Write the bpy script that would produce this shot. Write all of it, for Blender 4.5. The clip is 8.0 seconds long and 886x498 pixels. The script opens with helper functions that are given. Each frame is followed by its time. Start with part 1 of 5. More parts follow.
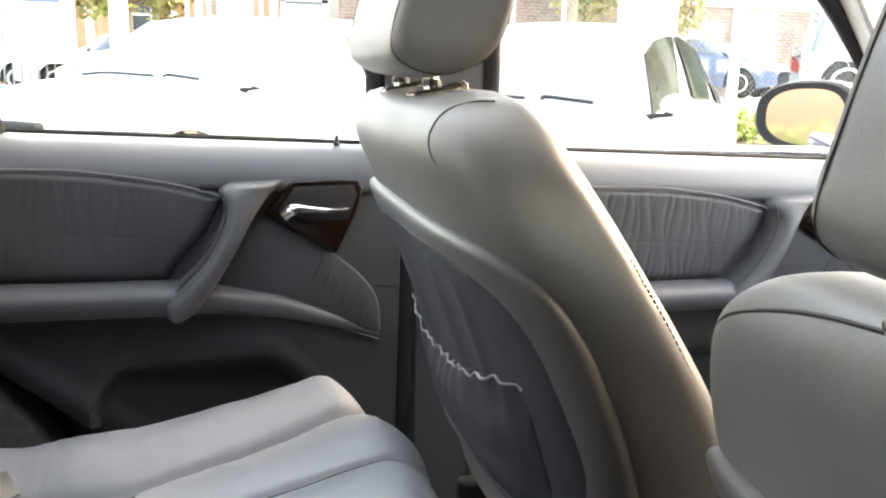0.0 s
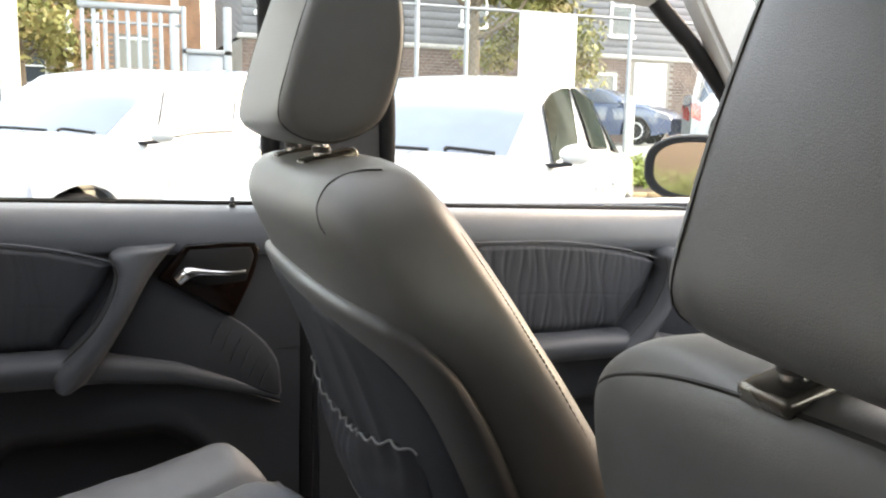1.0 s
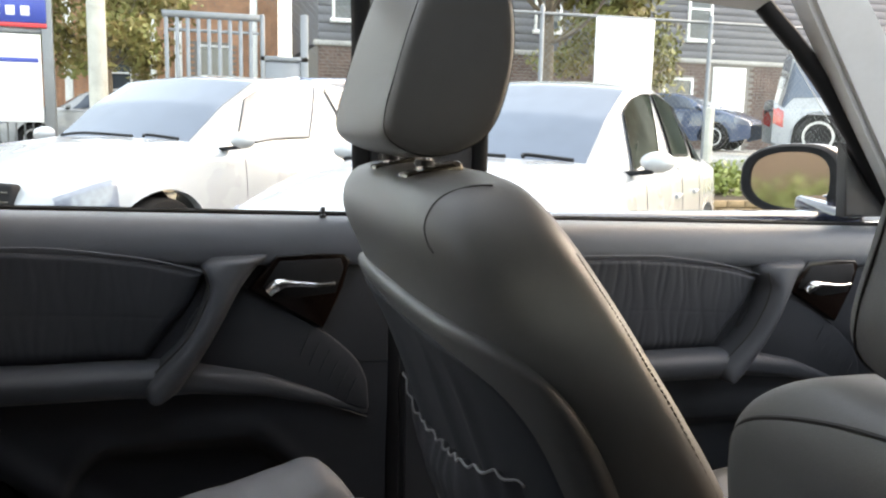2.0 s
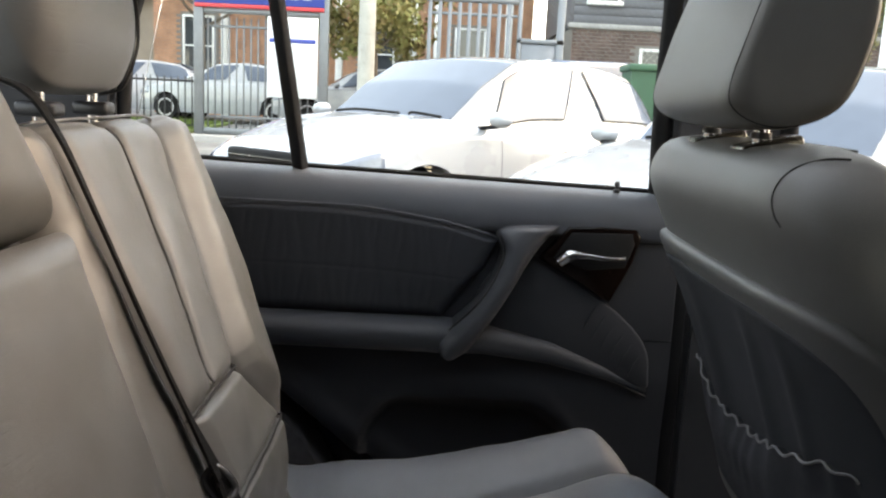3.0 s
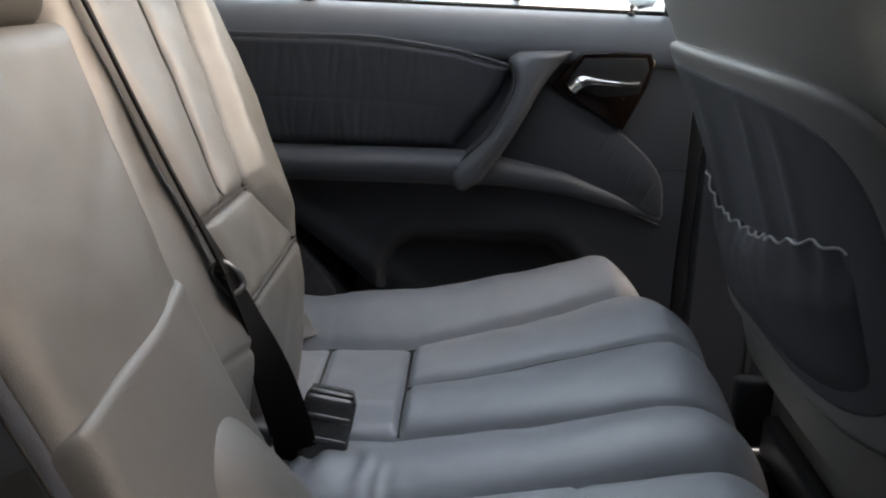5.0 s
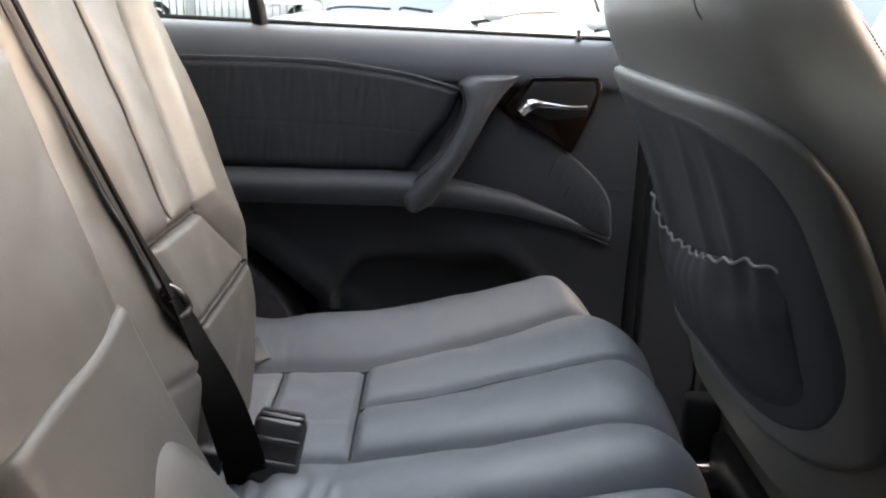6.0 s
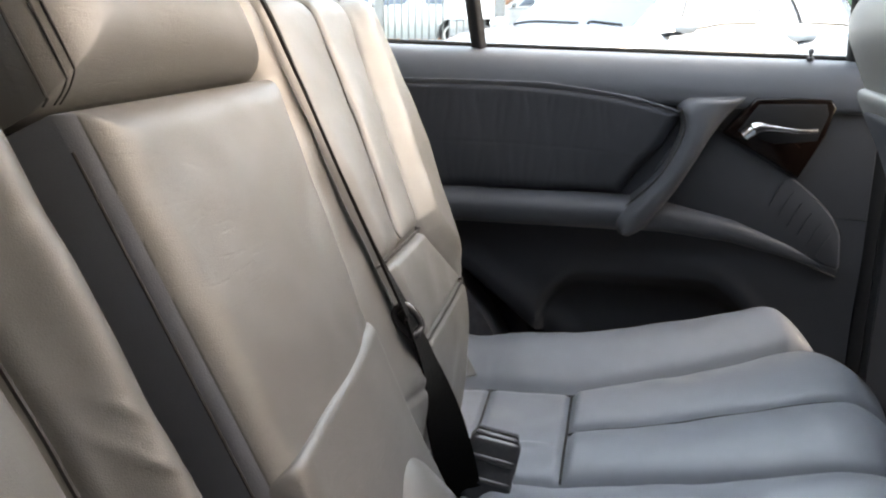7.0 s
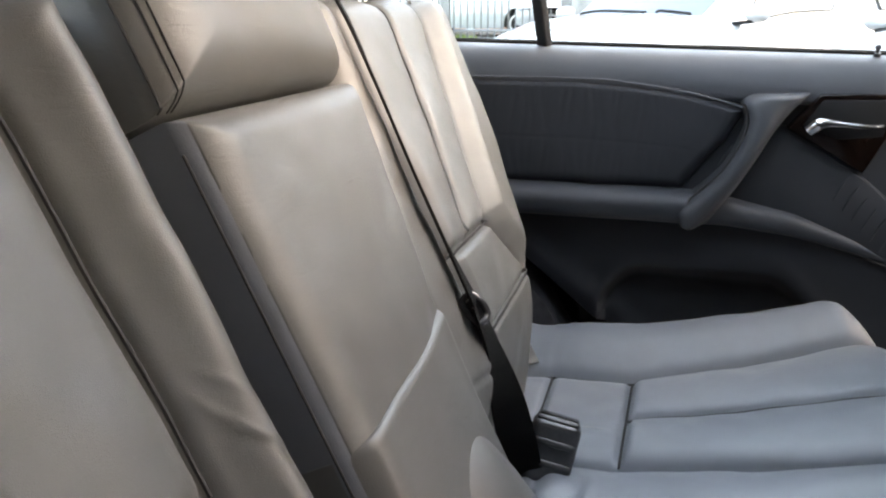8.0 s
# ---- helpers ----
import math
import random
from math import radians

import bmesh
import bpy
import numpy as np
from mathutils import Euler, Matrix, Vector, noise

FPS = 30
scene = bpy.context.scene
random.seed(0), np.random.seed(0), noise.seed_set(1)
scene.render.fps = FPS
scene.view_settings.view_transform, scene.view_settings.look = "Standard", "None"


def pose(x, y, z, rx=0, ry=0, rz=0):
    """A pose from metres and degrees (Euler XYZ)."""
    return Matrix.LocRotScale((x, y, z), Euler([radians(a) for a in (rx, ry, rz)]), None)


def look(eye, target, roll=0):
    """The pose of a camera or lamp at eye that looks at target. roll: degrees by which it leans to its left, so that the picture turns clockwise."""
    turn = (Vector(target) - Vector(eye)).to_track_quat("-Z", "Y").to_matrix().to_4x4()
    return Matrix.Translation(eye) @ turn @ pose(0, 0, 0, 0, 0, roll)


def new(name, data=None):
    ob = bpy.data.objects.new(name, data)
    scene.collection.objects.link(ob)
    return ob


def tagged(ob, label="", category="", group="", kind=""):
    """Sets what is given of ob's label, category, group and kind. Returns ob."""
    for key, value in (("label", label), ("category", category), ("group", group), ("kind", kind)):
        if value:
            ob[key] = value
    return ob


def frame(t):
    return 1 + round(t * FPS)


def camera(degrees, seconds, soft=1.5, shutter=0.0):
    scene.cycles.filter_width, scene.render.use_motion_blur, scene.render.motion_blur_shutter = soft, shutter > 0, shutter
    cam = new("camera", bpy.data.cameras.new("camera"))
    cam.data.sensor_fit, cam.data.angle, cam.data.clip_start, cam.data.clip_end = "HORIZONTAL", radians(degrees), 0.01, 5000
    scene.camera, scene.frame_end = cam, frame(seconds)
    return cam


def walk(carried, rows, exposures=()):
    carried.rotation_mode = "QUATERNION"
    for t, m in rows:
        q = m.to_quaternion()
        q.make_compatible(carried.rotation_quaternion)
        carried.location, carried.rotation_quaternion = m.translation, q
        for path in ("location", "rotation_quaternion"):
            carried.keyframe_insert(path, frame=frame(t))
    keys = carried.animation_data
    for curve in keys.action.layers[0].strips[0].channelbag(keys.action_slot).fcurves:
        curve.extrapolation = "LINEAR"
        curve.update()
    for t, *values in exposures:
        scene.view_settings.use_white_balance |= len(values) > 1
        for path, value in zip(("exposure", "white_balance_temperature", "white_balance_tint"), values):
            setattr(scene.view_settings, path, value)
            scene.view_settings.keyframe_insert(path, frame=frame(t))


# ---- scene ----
cam = camera(56.0, 8.0, soft=2.2)
PATH = [
    (0, (-0.168, -0.5465, 1.074), (0.339, 1.343, 0.658), 1.7),
    (0.5, (-0.169, -0.521, 1.0855), (0.445, 1.352, 0.7455), 2.0),
    (1, (-0.153, -0.5565, 1.0915), (0.5605, 1.288, 0.793), 1.25),
    (1.2, (-0.1435, -0.555, 1.085), (0.5915, 1.2835, 0.8005), 0.35),
    (2.3, (-0.196, -0.5, 1.1), (0.224, 1.432, 0.798), 2.0),
    (2.5, (-0.214, -0.502, 1.097), (0.098, 1.449, 0.785), 2.4),
    (3, (-0.253, -0.509, 1.079), (-0.251, 1.461, 0.733), 2.8),
    (3.5, (-0.257, -0.522, 1.052), (-0.55, 1.409, 0.621), 1.6),
    (4, (-0.235, -0.542, 1.021), (-0.656, 1.336, 0.478), -1.0),
    (4.5, (-0.223, -0.533, 1.0), (-0.54, 1.35, 0.404), -0.3),
    (5, (-0.207, -0.536, 0.998), (-0.294, 1.369, 0.394), 1.1),
    (5.2, (-0.213, -0.54, 1.013), (-0.191, 1.362, 0.395), 1.4),
    (6.3, (-0.185, -0.544, 0.999), (-0.225, 1.381, 0.459), 1.3),
    (6.5, (-0.197, -0.542, 1.007), (-0.342, 1.376, 0.462), 0.7),
    (7, (-0.247, -0.55, 1.015), (-0.655, 1.334, 0.483), 0.2),
    (7.5, (-0.257, -0.559, 1.02), (-0.858, 1.274, 0.492), -0.6),
    (8, (-0.239, -0.596, 1.031), (-0.793, 1.244, 0.475), -0.5),
]
walk(cam, [(t, look(eye, goal, lean)) for t, eye, goal, lean in PATH],
     exposures=[(0.0, 4.10, 10700, 18), (0.5, 3.68, 10700, 18), (1.0, 3.13, 10700, 18), (2.5, 2.30, 9700, 17), (3.0, 2.32, 10000, 17), (3.5, 2.36, 9900, 17), (4.0, 2.54, 9300, 17), (5.0, 2.84, 9500, 17), (6.5, 3.29, 9900, 18), (7.0, 3.36, 9500, 17), (8.0, 3.26, 9000, 16)])

# ---- world and sun ----
world = bpy.data.worlds.new("sky")
scene.world = world
world.use_nodes = True
wn = world.node_tree.nodes
sky = wn.new("ShaderNodeTexSky")
sky.sky_type = "NISHITA"
sky.sun_disc = False
SUN_EL, SUN_AZ = radians(38), radians(78)   # azimuth clockwise from +y
sky.sun_elevation, sky.sun_rotation = SUN_EL, SUN_AZ
sky.air_density, sky.dust_density, sky.ozone_density = 1.0, 1.5, 2.5
haze = wn.new("ShaderNodeMix")      # thin even cloud over the blue
haze.data_type, haze.blend_type = "RGBA", "ADD"
haze.inputs[0].default_value = 1.0
haze.inputs[7].default_value = (1.9, 2.6, 3.4, 1)
world.node_tree.links.new(sky.outputs[0], haze.inputs[6])
world.node_tree.links.new(haze.outputs[2], wn["Background"].inputs[0])
wn["Background"].inputs[1].default_value = 0.15
sun = new("sun", bpy.data.lights.new("sun", "SUN"))
sun.data.energy, sun.data.angle, sun.data.color = 0.40, radians(45), (1.0, 0.92, 0.82)
sd = Vector((math.sin(SUN_AZ) * math.cos(SUN_EL), math.cos(SUN_AZ) * math.cos(SUN_EL), math.sin(SUN_EL)))
sun.matrix_world = look(sd * 30, (0, 0, 0))


# ---- materials ----
def mat(name, color, rough=0.5, metal=0.0, vary=0.12, scale=8.0, bump=0.0, bscale=300.0, spec=0.5, coat=0.0, second=None, wrinkle=0.0):
    """Two scales of mottling on a base colour, and a fine relief."""
    m = bpy.data.materials.new(name)
    m.use_nodes = True
    nt = m.node_tree
    b = nt.nodes["Principled BSDF"]
    b.inputs["Roughness"].default_value = rough
    b.inputs["Metallic"].default_value = metal
    b.inputs["Specular IOR Level"].default_value = spec
    b.inputs["Coat Weight"].default_value = coat
    co = nt.nodes.new("ShaderNodeTexCoord")
    n1 = nt.nodes.new("ShaderNodeTexNoise")
    n1.inputs["Scale"].default_value = scale
    n1.inputs["Detail"].default_value = 5
    n2 = nt.nodes.new("ShaderNodeTexNoise")
    n2.inputs["Scale"].default_value = scale * 9
    n2.inputs["Detail"].default_value = 3
    add = nt.nodes.new("ShaderNodeMath")
    add.operation = "MULTIPLY_ADD"
    add.inputs[1].default_value = 0.4
    mixr = nt.nodes.new("ShaderNodeMapRange")
    mixr.inputs[1].default_value, mixr.inputs[2].default_value = 0.45, 0.95
    ramp = nt.nodes.new("ShaderNodeMix")
    ramp.data_type = "RGBA"
    lo = [c * (1 - vary) for c in color]
    hi = [min(1, c * (1 + vary)) for c in (second or color)]
    ramp.inputs[6].default_value, ramp.inputs[7].default_value = (*lo, 1), (*hi, 1)
    for n in (n1, n2):
        nt.links.new(co.outputs["Object"], n.inputs["Vector"])
    nt.links.new(n2.outputs["Fac"], add.inputs[0])
    nt.links.new(n1.outputs["Fac"], add.inputs[2])
    nt.links.new(add.outputs[0], mixr.inputs[0])
    nt.links.new(mixr.outputs[0], ramp.inputs[0])
    nt.links.new(ramp.outputs[2], b.inputs["Base Color"])
    rr = nt.nodes.new("ShaderNodeMapRange")
    rr.inputs[3].default_value, rr.inputs[4].default_value = max(0.02, rough - 0.06), min(1, rough + 0.06)
    nt.links.new(n1.outputs["Fac"], rr.inputs[0])
    nt.links.new(rr.outputs[0], b.inputs["Roughness"])
    if bump:
        v = nt.nodes.new("ShaderNodeTexVoronoi")
        v.feature = "DISTANCE_TO_EDGE"
        v.inputs["Scale"].default_value = bscale
        bp = nt.nodes.new("ShaderNodeBump")
        bp.inputs["Strength"].default_value = bump
        bp.inputs["Distance"].default_value = 0.0008
        cl = nt.nodes.new("ShaderNodeMapRange")
        cl.inputs[2].default_value = 0.25
        nt.links.new(co.outputs["Object"], v.inputs["Vector"])
        nt.links.new(v.outputs["Distance"], cl.inputs[0])
        n3 = nt.nodes.new("ShaderNodeTexNoise")
        n3.inputs["Scale"].default_value = bscale * 0.12
        nt.links.new(co.outputs["Object"], n3.inputs["Vector"])
        ad = nt.nodes.new("ShaderNodeMath")
        nt.links.new(cl.outputs[0], ad.inputs[0])
        nt.links.new(n3.outputs["Fac"], ad.inputs[1])
        nt.links.new(ad.outputs[0], bp.inputs["Height"])
        nt.links.new(bp.outputs[0], b.inputs["Normal"])
    if bump and wrinkle:      # short fine creases running across the seat
        mp = nt.nodes.new("ShaderNodeMapping")
        mp.inputs["Scale"].default_value = (60, 26, 150)
        wr = nt.nodes.new("ShaderNodeTexNoise")
        wr.inputs["Scale"].default_value = 1.0
        wr.inputs["Detail"].default_value = 2
        wr.inputs["Distortion"].default_value = 0.6
        thin = nt.nodes.new("ShaderNodeMapRange")
        thin.inputs[1].default_value, thin.inputs[2].default_value = 0.56, 0.70
        patch = nt.nodes.new("ShaderNodeMapRange")
        patch.inputs[1].default_value, patch.inputs[2].default_value = 0.42, 0.62
        mul = nt.nodes.new("ShaderNodeMath")
        mul.operation = "MULTIPLY"
        b2 = nt.nodes.new("ShaderNodeBump")
        b2.invert = True
        b2.inputs["Strength"].default_value = wrinkle
        b2.inputs["Distance"].default_value = 0.0010
        nt.links.new(co.outputs["Object"], mp.inputs["Vector"])
        nt.links.new(mp.outputs[0], wr.inputs["Vector"])
        nt.links.new(wr.outputs["Fac"], thin.inputs[0])
        nt.links.new(n1.outputs["Fac"], patch.inputs[0])
        nt.links.new(thin.outputs[0], mul.inputs[0])
        nt.links.new(patch.outputs[0], mul.inputs[1])
        nt.links.new(mul.outputs[0], b2.inputs["Height"])
        nt.links.new(bp.outputs[0], b2.inputs["Normal"])
        nt.links.new(b2.outputs[0], b.inputs["Normal"])
    return m


LEATHER = mat("leather", (0.118, 0.1155, 0.110), 0.40, vary=0.09, scale=5, bump=0.14, bscale=700, spec=0.5)
# Armrest leather again, tinted blue for the cool light on its side.
SIDE_COOL = mat("cool_lit_leather", (0.150, 0.160, 0.182), 0.42, vary=0.09, scale=5, bump=0.16, bscale=700, spec=0.45)
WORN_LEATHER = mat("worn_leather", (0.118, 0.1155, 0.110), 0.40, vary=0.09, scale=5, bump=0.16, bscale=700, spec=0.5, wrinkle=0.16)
# Same leather on the cushions, with blue skylight put into its colour.
LEATHER_SKYLIT = mat("skylit_leather", (0.228, 0.244, 0.270), 0.39, vary=0.08, scale=5, bump=0.16, bscale=640, spec=0.55)
# Door trim in three tones: panels darkest, ledge and handle between, top rail lightest.
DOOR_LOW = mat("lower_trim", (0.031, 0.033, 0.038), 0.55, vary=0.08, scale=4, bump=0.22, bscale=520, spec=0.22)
DOOR_MIDTONE = mat("midtone_trim", (0.051, 0.055, 0.063), 0.5, vary=0.07, scale=4, bump=0.22, bscale=520, spec=0.35)
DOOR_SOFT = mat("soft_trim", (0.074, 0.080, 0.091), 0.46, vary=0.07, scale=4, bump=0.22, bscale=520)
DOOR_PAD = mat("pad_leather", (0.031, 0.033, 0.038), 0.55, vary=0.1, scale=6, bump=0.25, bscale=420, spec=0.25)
SHELL = mat("seat_shell", (0.036, 0.038, 0.043), 0.65, vary=0.10, scale=6, bump=0.2, bscale=600, spec=0.2)
SHELL_RIM = mat("seat_shell_rim", (0.088, 0.086, 0.083), 0.45, vary=0.06, scale=6, bump=0.1, bscale=600)
POCKET = mat("pocket_cloth", (0.030, 0.031, 0.036), 0.65, vary=0.14, scale=10, bump=0.3, bscale=500, spec=0.2)
PIPING = mat("piping", (0.14, 0.14, 0.14), 0.5, vary=0.12, scale=30)
THREAD = mat("thread", (0.022, 0.021, 0.020), 0.7, vary=0.2, scale=60)
STITCH = mat("stitching", (0.105, 0.100, 0.094), 0.7, vary=0.2, scale=60)
BLACK = mat("black_plastic", (0.018, 0.018, 0.02), 0.42, vary=0.25, scale=20, bump=0.1, bscale=700)
GLOSS = mat("gloss_plastic", (0.05, 0.05, 0.053), 0.24, vary=0.25, scale=25, coat=0.3)
RUBBER = mat("rubber", (0.010, 0.010, 0.011), 0.7, vary=0.2, scale=20, spec=0.2)
CHROME = mat("chrome", (0.78, 0.78, 0.78), 0.14, metal=1.0, vary=0.06, scale=20)
WOOD = mat("burl_wood", (0.0040, 0.0021, 0.0016), 0.16, vary=0.5, scale=26, second=(0.0090, 0.0044, 0.0030), coat=0.08, spec=0.22)
GUIDE = mat("guide_metal", (0.16, 0.145, 0.125), 0.26, metal=0.7, vary=0.15, scale=20)
WEB = mat("belt_web", (0.007, 0.007, 0.007), 0.8, vary=0.25, scale=60, bump=0.4, bscale=900, spec=0.1)
CARPET = mat("carpet", (0.028, 0.029, 0.034), 0.95, vary=0.35, scale=60, bump=0.6, bscale=700)
HEADLINER = mat("headliner", (0.48, 0.49, 0.49), 0.8, vary=0.05, scale=12, bump=0.3, bscale=500)
CARPAINT = mat("dark_paint", (0.012, 0.015, 0.03), 0.18, vary=0.1, scale=5, coat=1.0)
WHITE_CAR = mat("white_paint", (0.345, 0.358, 0.374), 0.28, vary=0.03, scale=3, coat=0.9)
SILVER_CAR = mat("pale_paint", (0.385, 0.40, 0.415), 0.28, vary=0.03, scale=3, coat=0.9)
BLUE_CAR = mat("blue_paint", (0.05, 0.085, 0.16), 0.25, vary=0.05, scale=3, coat=0.9)
CAR_GLASS = mat("car_glass", (0.095, 0.120, 0.160), 0.03, vary=0.15, scale=1.0, spec=0.5)
CAR_GLASS.node_tree.nodes["Principled BSDF"].inputs["IOR"].default_value = 1.45
# The dark green of reflected trees is put into this glass colour.
DARK_GLASS = mat("tree_reflection_glass", (0.004, 0.007, 0.006), 0.12, vary=0.3, scale=2.5, second=(0.014, 0.021, 0.016), spec=0.04)
DARK_GLASS.node_tree.nodes["Principled BSDF"].inputs["IOR"].default_value = 1.1
LAMP_GLASS = mat("lamp_lens", (0.15, 0.17, 0.21), 0.1, vary=0.2, scale=30, coat=1.0)
RED_LENS = mat("red_lens", (0.45, 0.03, 0.03), 0.15, vary=0.1, scale=20, coat=1.0)
ALLOY = mat("alloy", (0.5, 0.5, 0.52), 0.3, metal=0.8, vary=0.1, scale=20)
ASPHALT = mat("asphalt", (0.13, 0.13, 0.13), 0.9, vary=0.25, scale=1.2, second=(0.19, 0.185, 0.175), bump=0.7, bscale=90)
GRASS = mat("grass", (0.075, 0.13, 0.03), 0.9, vary=0.3, scale=3, second=(0.14, 0.19, 0.05))
CONCRETE = mat("concrete", (0.36, 0.35, 0.33), 0.85, vary=0.15, scale=2, bump=0.4, bscale=60)
BRICK_RED = mat("red_brick", (0.42, 0.20, 0.125), 0.85, vary=0.25, scale=2.5, second=(0.50, 0.26, 0.16))
BRICK_DARK = mat("brown_brick", (0.10, 0.066, 0.056), 0.85, vary=0.25, scale=2.5, second=(0.15, 0.10, 0.085))
MORTAR = mat("mortar", (0.22, 0.20, 0.18), 0.9, vary=0.1, scale=8)
KERB_BRICK = mat("kerb_brick", (0.20, 0.13, 0.07), 0.85, vary=0.25, scale=6, second=(0.27, 0.18, 0.10))
CLADDING = mat("grey_cladding", (0.13, 0.13, 0.14), 0.7, vary=0.08, scale=2)
RENDER_WALL = mat("tan_render", (0.26, 0.215, 0.165), 0.85, vary=0.12, scale=1.5, bump=0.3, bscale=60)
TAN_WALL = mat("tan_wall", (0.105, 0.080, 0.062), 0.85, vary=0.15, scale=1.5, bump=0.3, bscale=60)
WHITE_PAINT = mat("white_trim", (0.78, 0.78, 0.76), 0.5, vary=0.06, scale=4)
SIDE_GAP = mat("door_gap", (0.10, 0.10, 0.10), 0.7, vary=0.1, scale=20)
STEEL = mat("galvanised_steel", (0.19, 0.20, 0.21), 0.42, metal=0.55, vary=0.12, scale=8)
SIGN_WHITE = mat("sign_white", (0.80, 0.80, 0.80), 0.4, vary=0.03, scale=3)
SIGN_BLUE = mat("sign_blue", (0.035, 0.07, 0.33), 0.4, vary=0.08, scale=3)
SIGN_RED = mat("sign_red", (0.55, 0.04, 0.05), 0.4, vary=0.08, scale=3)
BARK = mat("bark", (0.13, 0.10, 0.075), 0.9, vary=0.3, scale=8, bump=0.6, bscale=40)
POLE_WOOD = mat("pole_timber", (0.42, 0.41, 0.37), 0.85, vary=0.2, scale=5, bump=0.4, bscale=60)
LEAF = mat("leaf", (0.06, 0.095, 0.028), 0.6, vary=0.35, scale=2.5, second=(0.12, 0.15, 0.05))
LEAF_RUST = mat("rust_leaf", (0.26, 0.13, 0.045), 0.6, vary=0.35, scale=1.2, second=(0.16, 0.19, 0.06))
HEDGE_LEAF = mat("hedge_leaf", (0.11, 0.145, 0.03), 0.6, vary=0.35, scale=4, second=(0.18, 0.21, 0.05))
BIN_GREEN = mat("bin_plastic", (0.03, 0.10, 0.055), 0.5, vary=0.12, scale=4)
HOUSE_GLASS = mat("house_glass", (0.05, 0.06, 0.07), 0.08, vary=0.2, scale=1, spec=0.8)
PAPER = mat("paper", (0.80, 0.80, 0.78), 0.6, vary=0.03, scale=6)


def glass_mat(name, tint):
    m = bpy.data.materials.new(name)
    m.use_nodes = True
    b = m.node_tree.nodes["Principled BSDF"]
    b.inputs["Base Color"].default_value = (*tint, 1)
    b.inputs["Transmission Weight"].default_value = 1.0
    b.inputs["Roughness"].default_value = 0.0
    b.inputs["IOR"].default_value = 1.1
    return m


PANE = glass_mat("window_glass", (0.93, 0.97, 0.95))
mirror_glass = mat("mirror_silver", (0.9, 0.9, 0.9), 0.02, metal=1.0, vary=0.01, scale=3)

# ---- builders ----
ORIGIN = {}


def thing(name, at, label, category, group="", kind=""):
    e = new(name)
    e.location = at
    ORIGIN[e] = Vector(at)
    return tagged(e, label, category, group, kind)


def part(name, bm, material, parent=None, label="", smooth=True, category="", kind="", group=""):
    """Links a bmesh, or a tuple of vertices and faces, in world places as one mesh object under its parent."""
    me = bpy.data.meshes.new(name)
    o = ORIGIN.get(parent, Vector((0, 0, 0)))
    if isinstance(bm, tuple):
        me.from_pydata([tuple(Vector(v) - o) for v in bm[0]], [], bm[1])
        b2 = bmesh.new()
        b2.from_mesh(me)
        bmesh.ops.recalc_face_normals(b2, faces=b2.faces)
        b2.to_mesh(me)
        b2.free()
    else:
        bmesh.ops.translate(bm, verts=bm.verts, vec=-o)
        bmesh.ops.recalc_face_normals(bm, faces=bm.faces)
        bm.to_mesh(me)
        bm.free()
    if smooth:
        me.polygons.foreach_set("use_smooth", [True] * len(me.polygons))
        me.set_sharp_from_angle(angle=radians(48))
    me.materials.append(material)
    ob = new(name, me)
    if parent is not None:
        ob.parent = parent
    ORIGIN[ob] = o
    return tagged(ob, label, category, group, kind)


def box(x0, x1, y0, y1, z0, z1, bevel=0.0, seg=2, m=None):
    bm = bmesh.new()
    bmesh.ops.create_cube(bm, size=1)
    bmesh.ops.transform(bm, matrix=Matrix.LocRotScale(((x0 + x1) / 2, (y0 + y1) / 2, (z0 + z1) / 2), None, (abs(x1 - x0), abs(y1 - y0), abs(z1 - z0))), verts=bm.verts)
    if bevel:
        bmesh.ops.bevel(bm, geom=bm.edges[:], offset=bevel, segments=seg, profile=0.5, affect="EDGES")
    if m is not None:
        bmesh.ops.transform(bm, matrix=m, verts=bm.verts)
    return bm


def join(*bms):
    out = bmesh.new()
    for b in bms:
        me = bpy.data.meshes.new("tmp")
        b.to_mesh(me)
        b.free()
        out.from_mesh(me)
        bpy.data.meshes.remove(me)
    return out


def smooth_line(pts, n=8, closed=False):
    """Catmull-Rom through pts."""
    pts = [Vector(p) for p in pts]
    out, k = [], len(pts)
    for i in range(k if closed else k - 1):
        if closed:
            a, b, c, d = pts[i - 1], pts[i], pts[(i + 1) % k], pts[(i + 2) % k]
        else:
            a, b, c, d = pts[max(i - 1, 0)], pts[i], pts[i + 1], pts[min(i + 2, k - 1)]
        for j in range(n):
            t = j / n
            out.append(0.5 * ((2 * b) + (c - a) * t + (2 * a - 5 * b + 4 * c - d) * t * t + (3 * b - 3 * c + d - a) * t ** 3))
    if not closed:
        out.append(pts[-1])
    return out


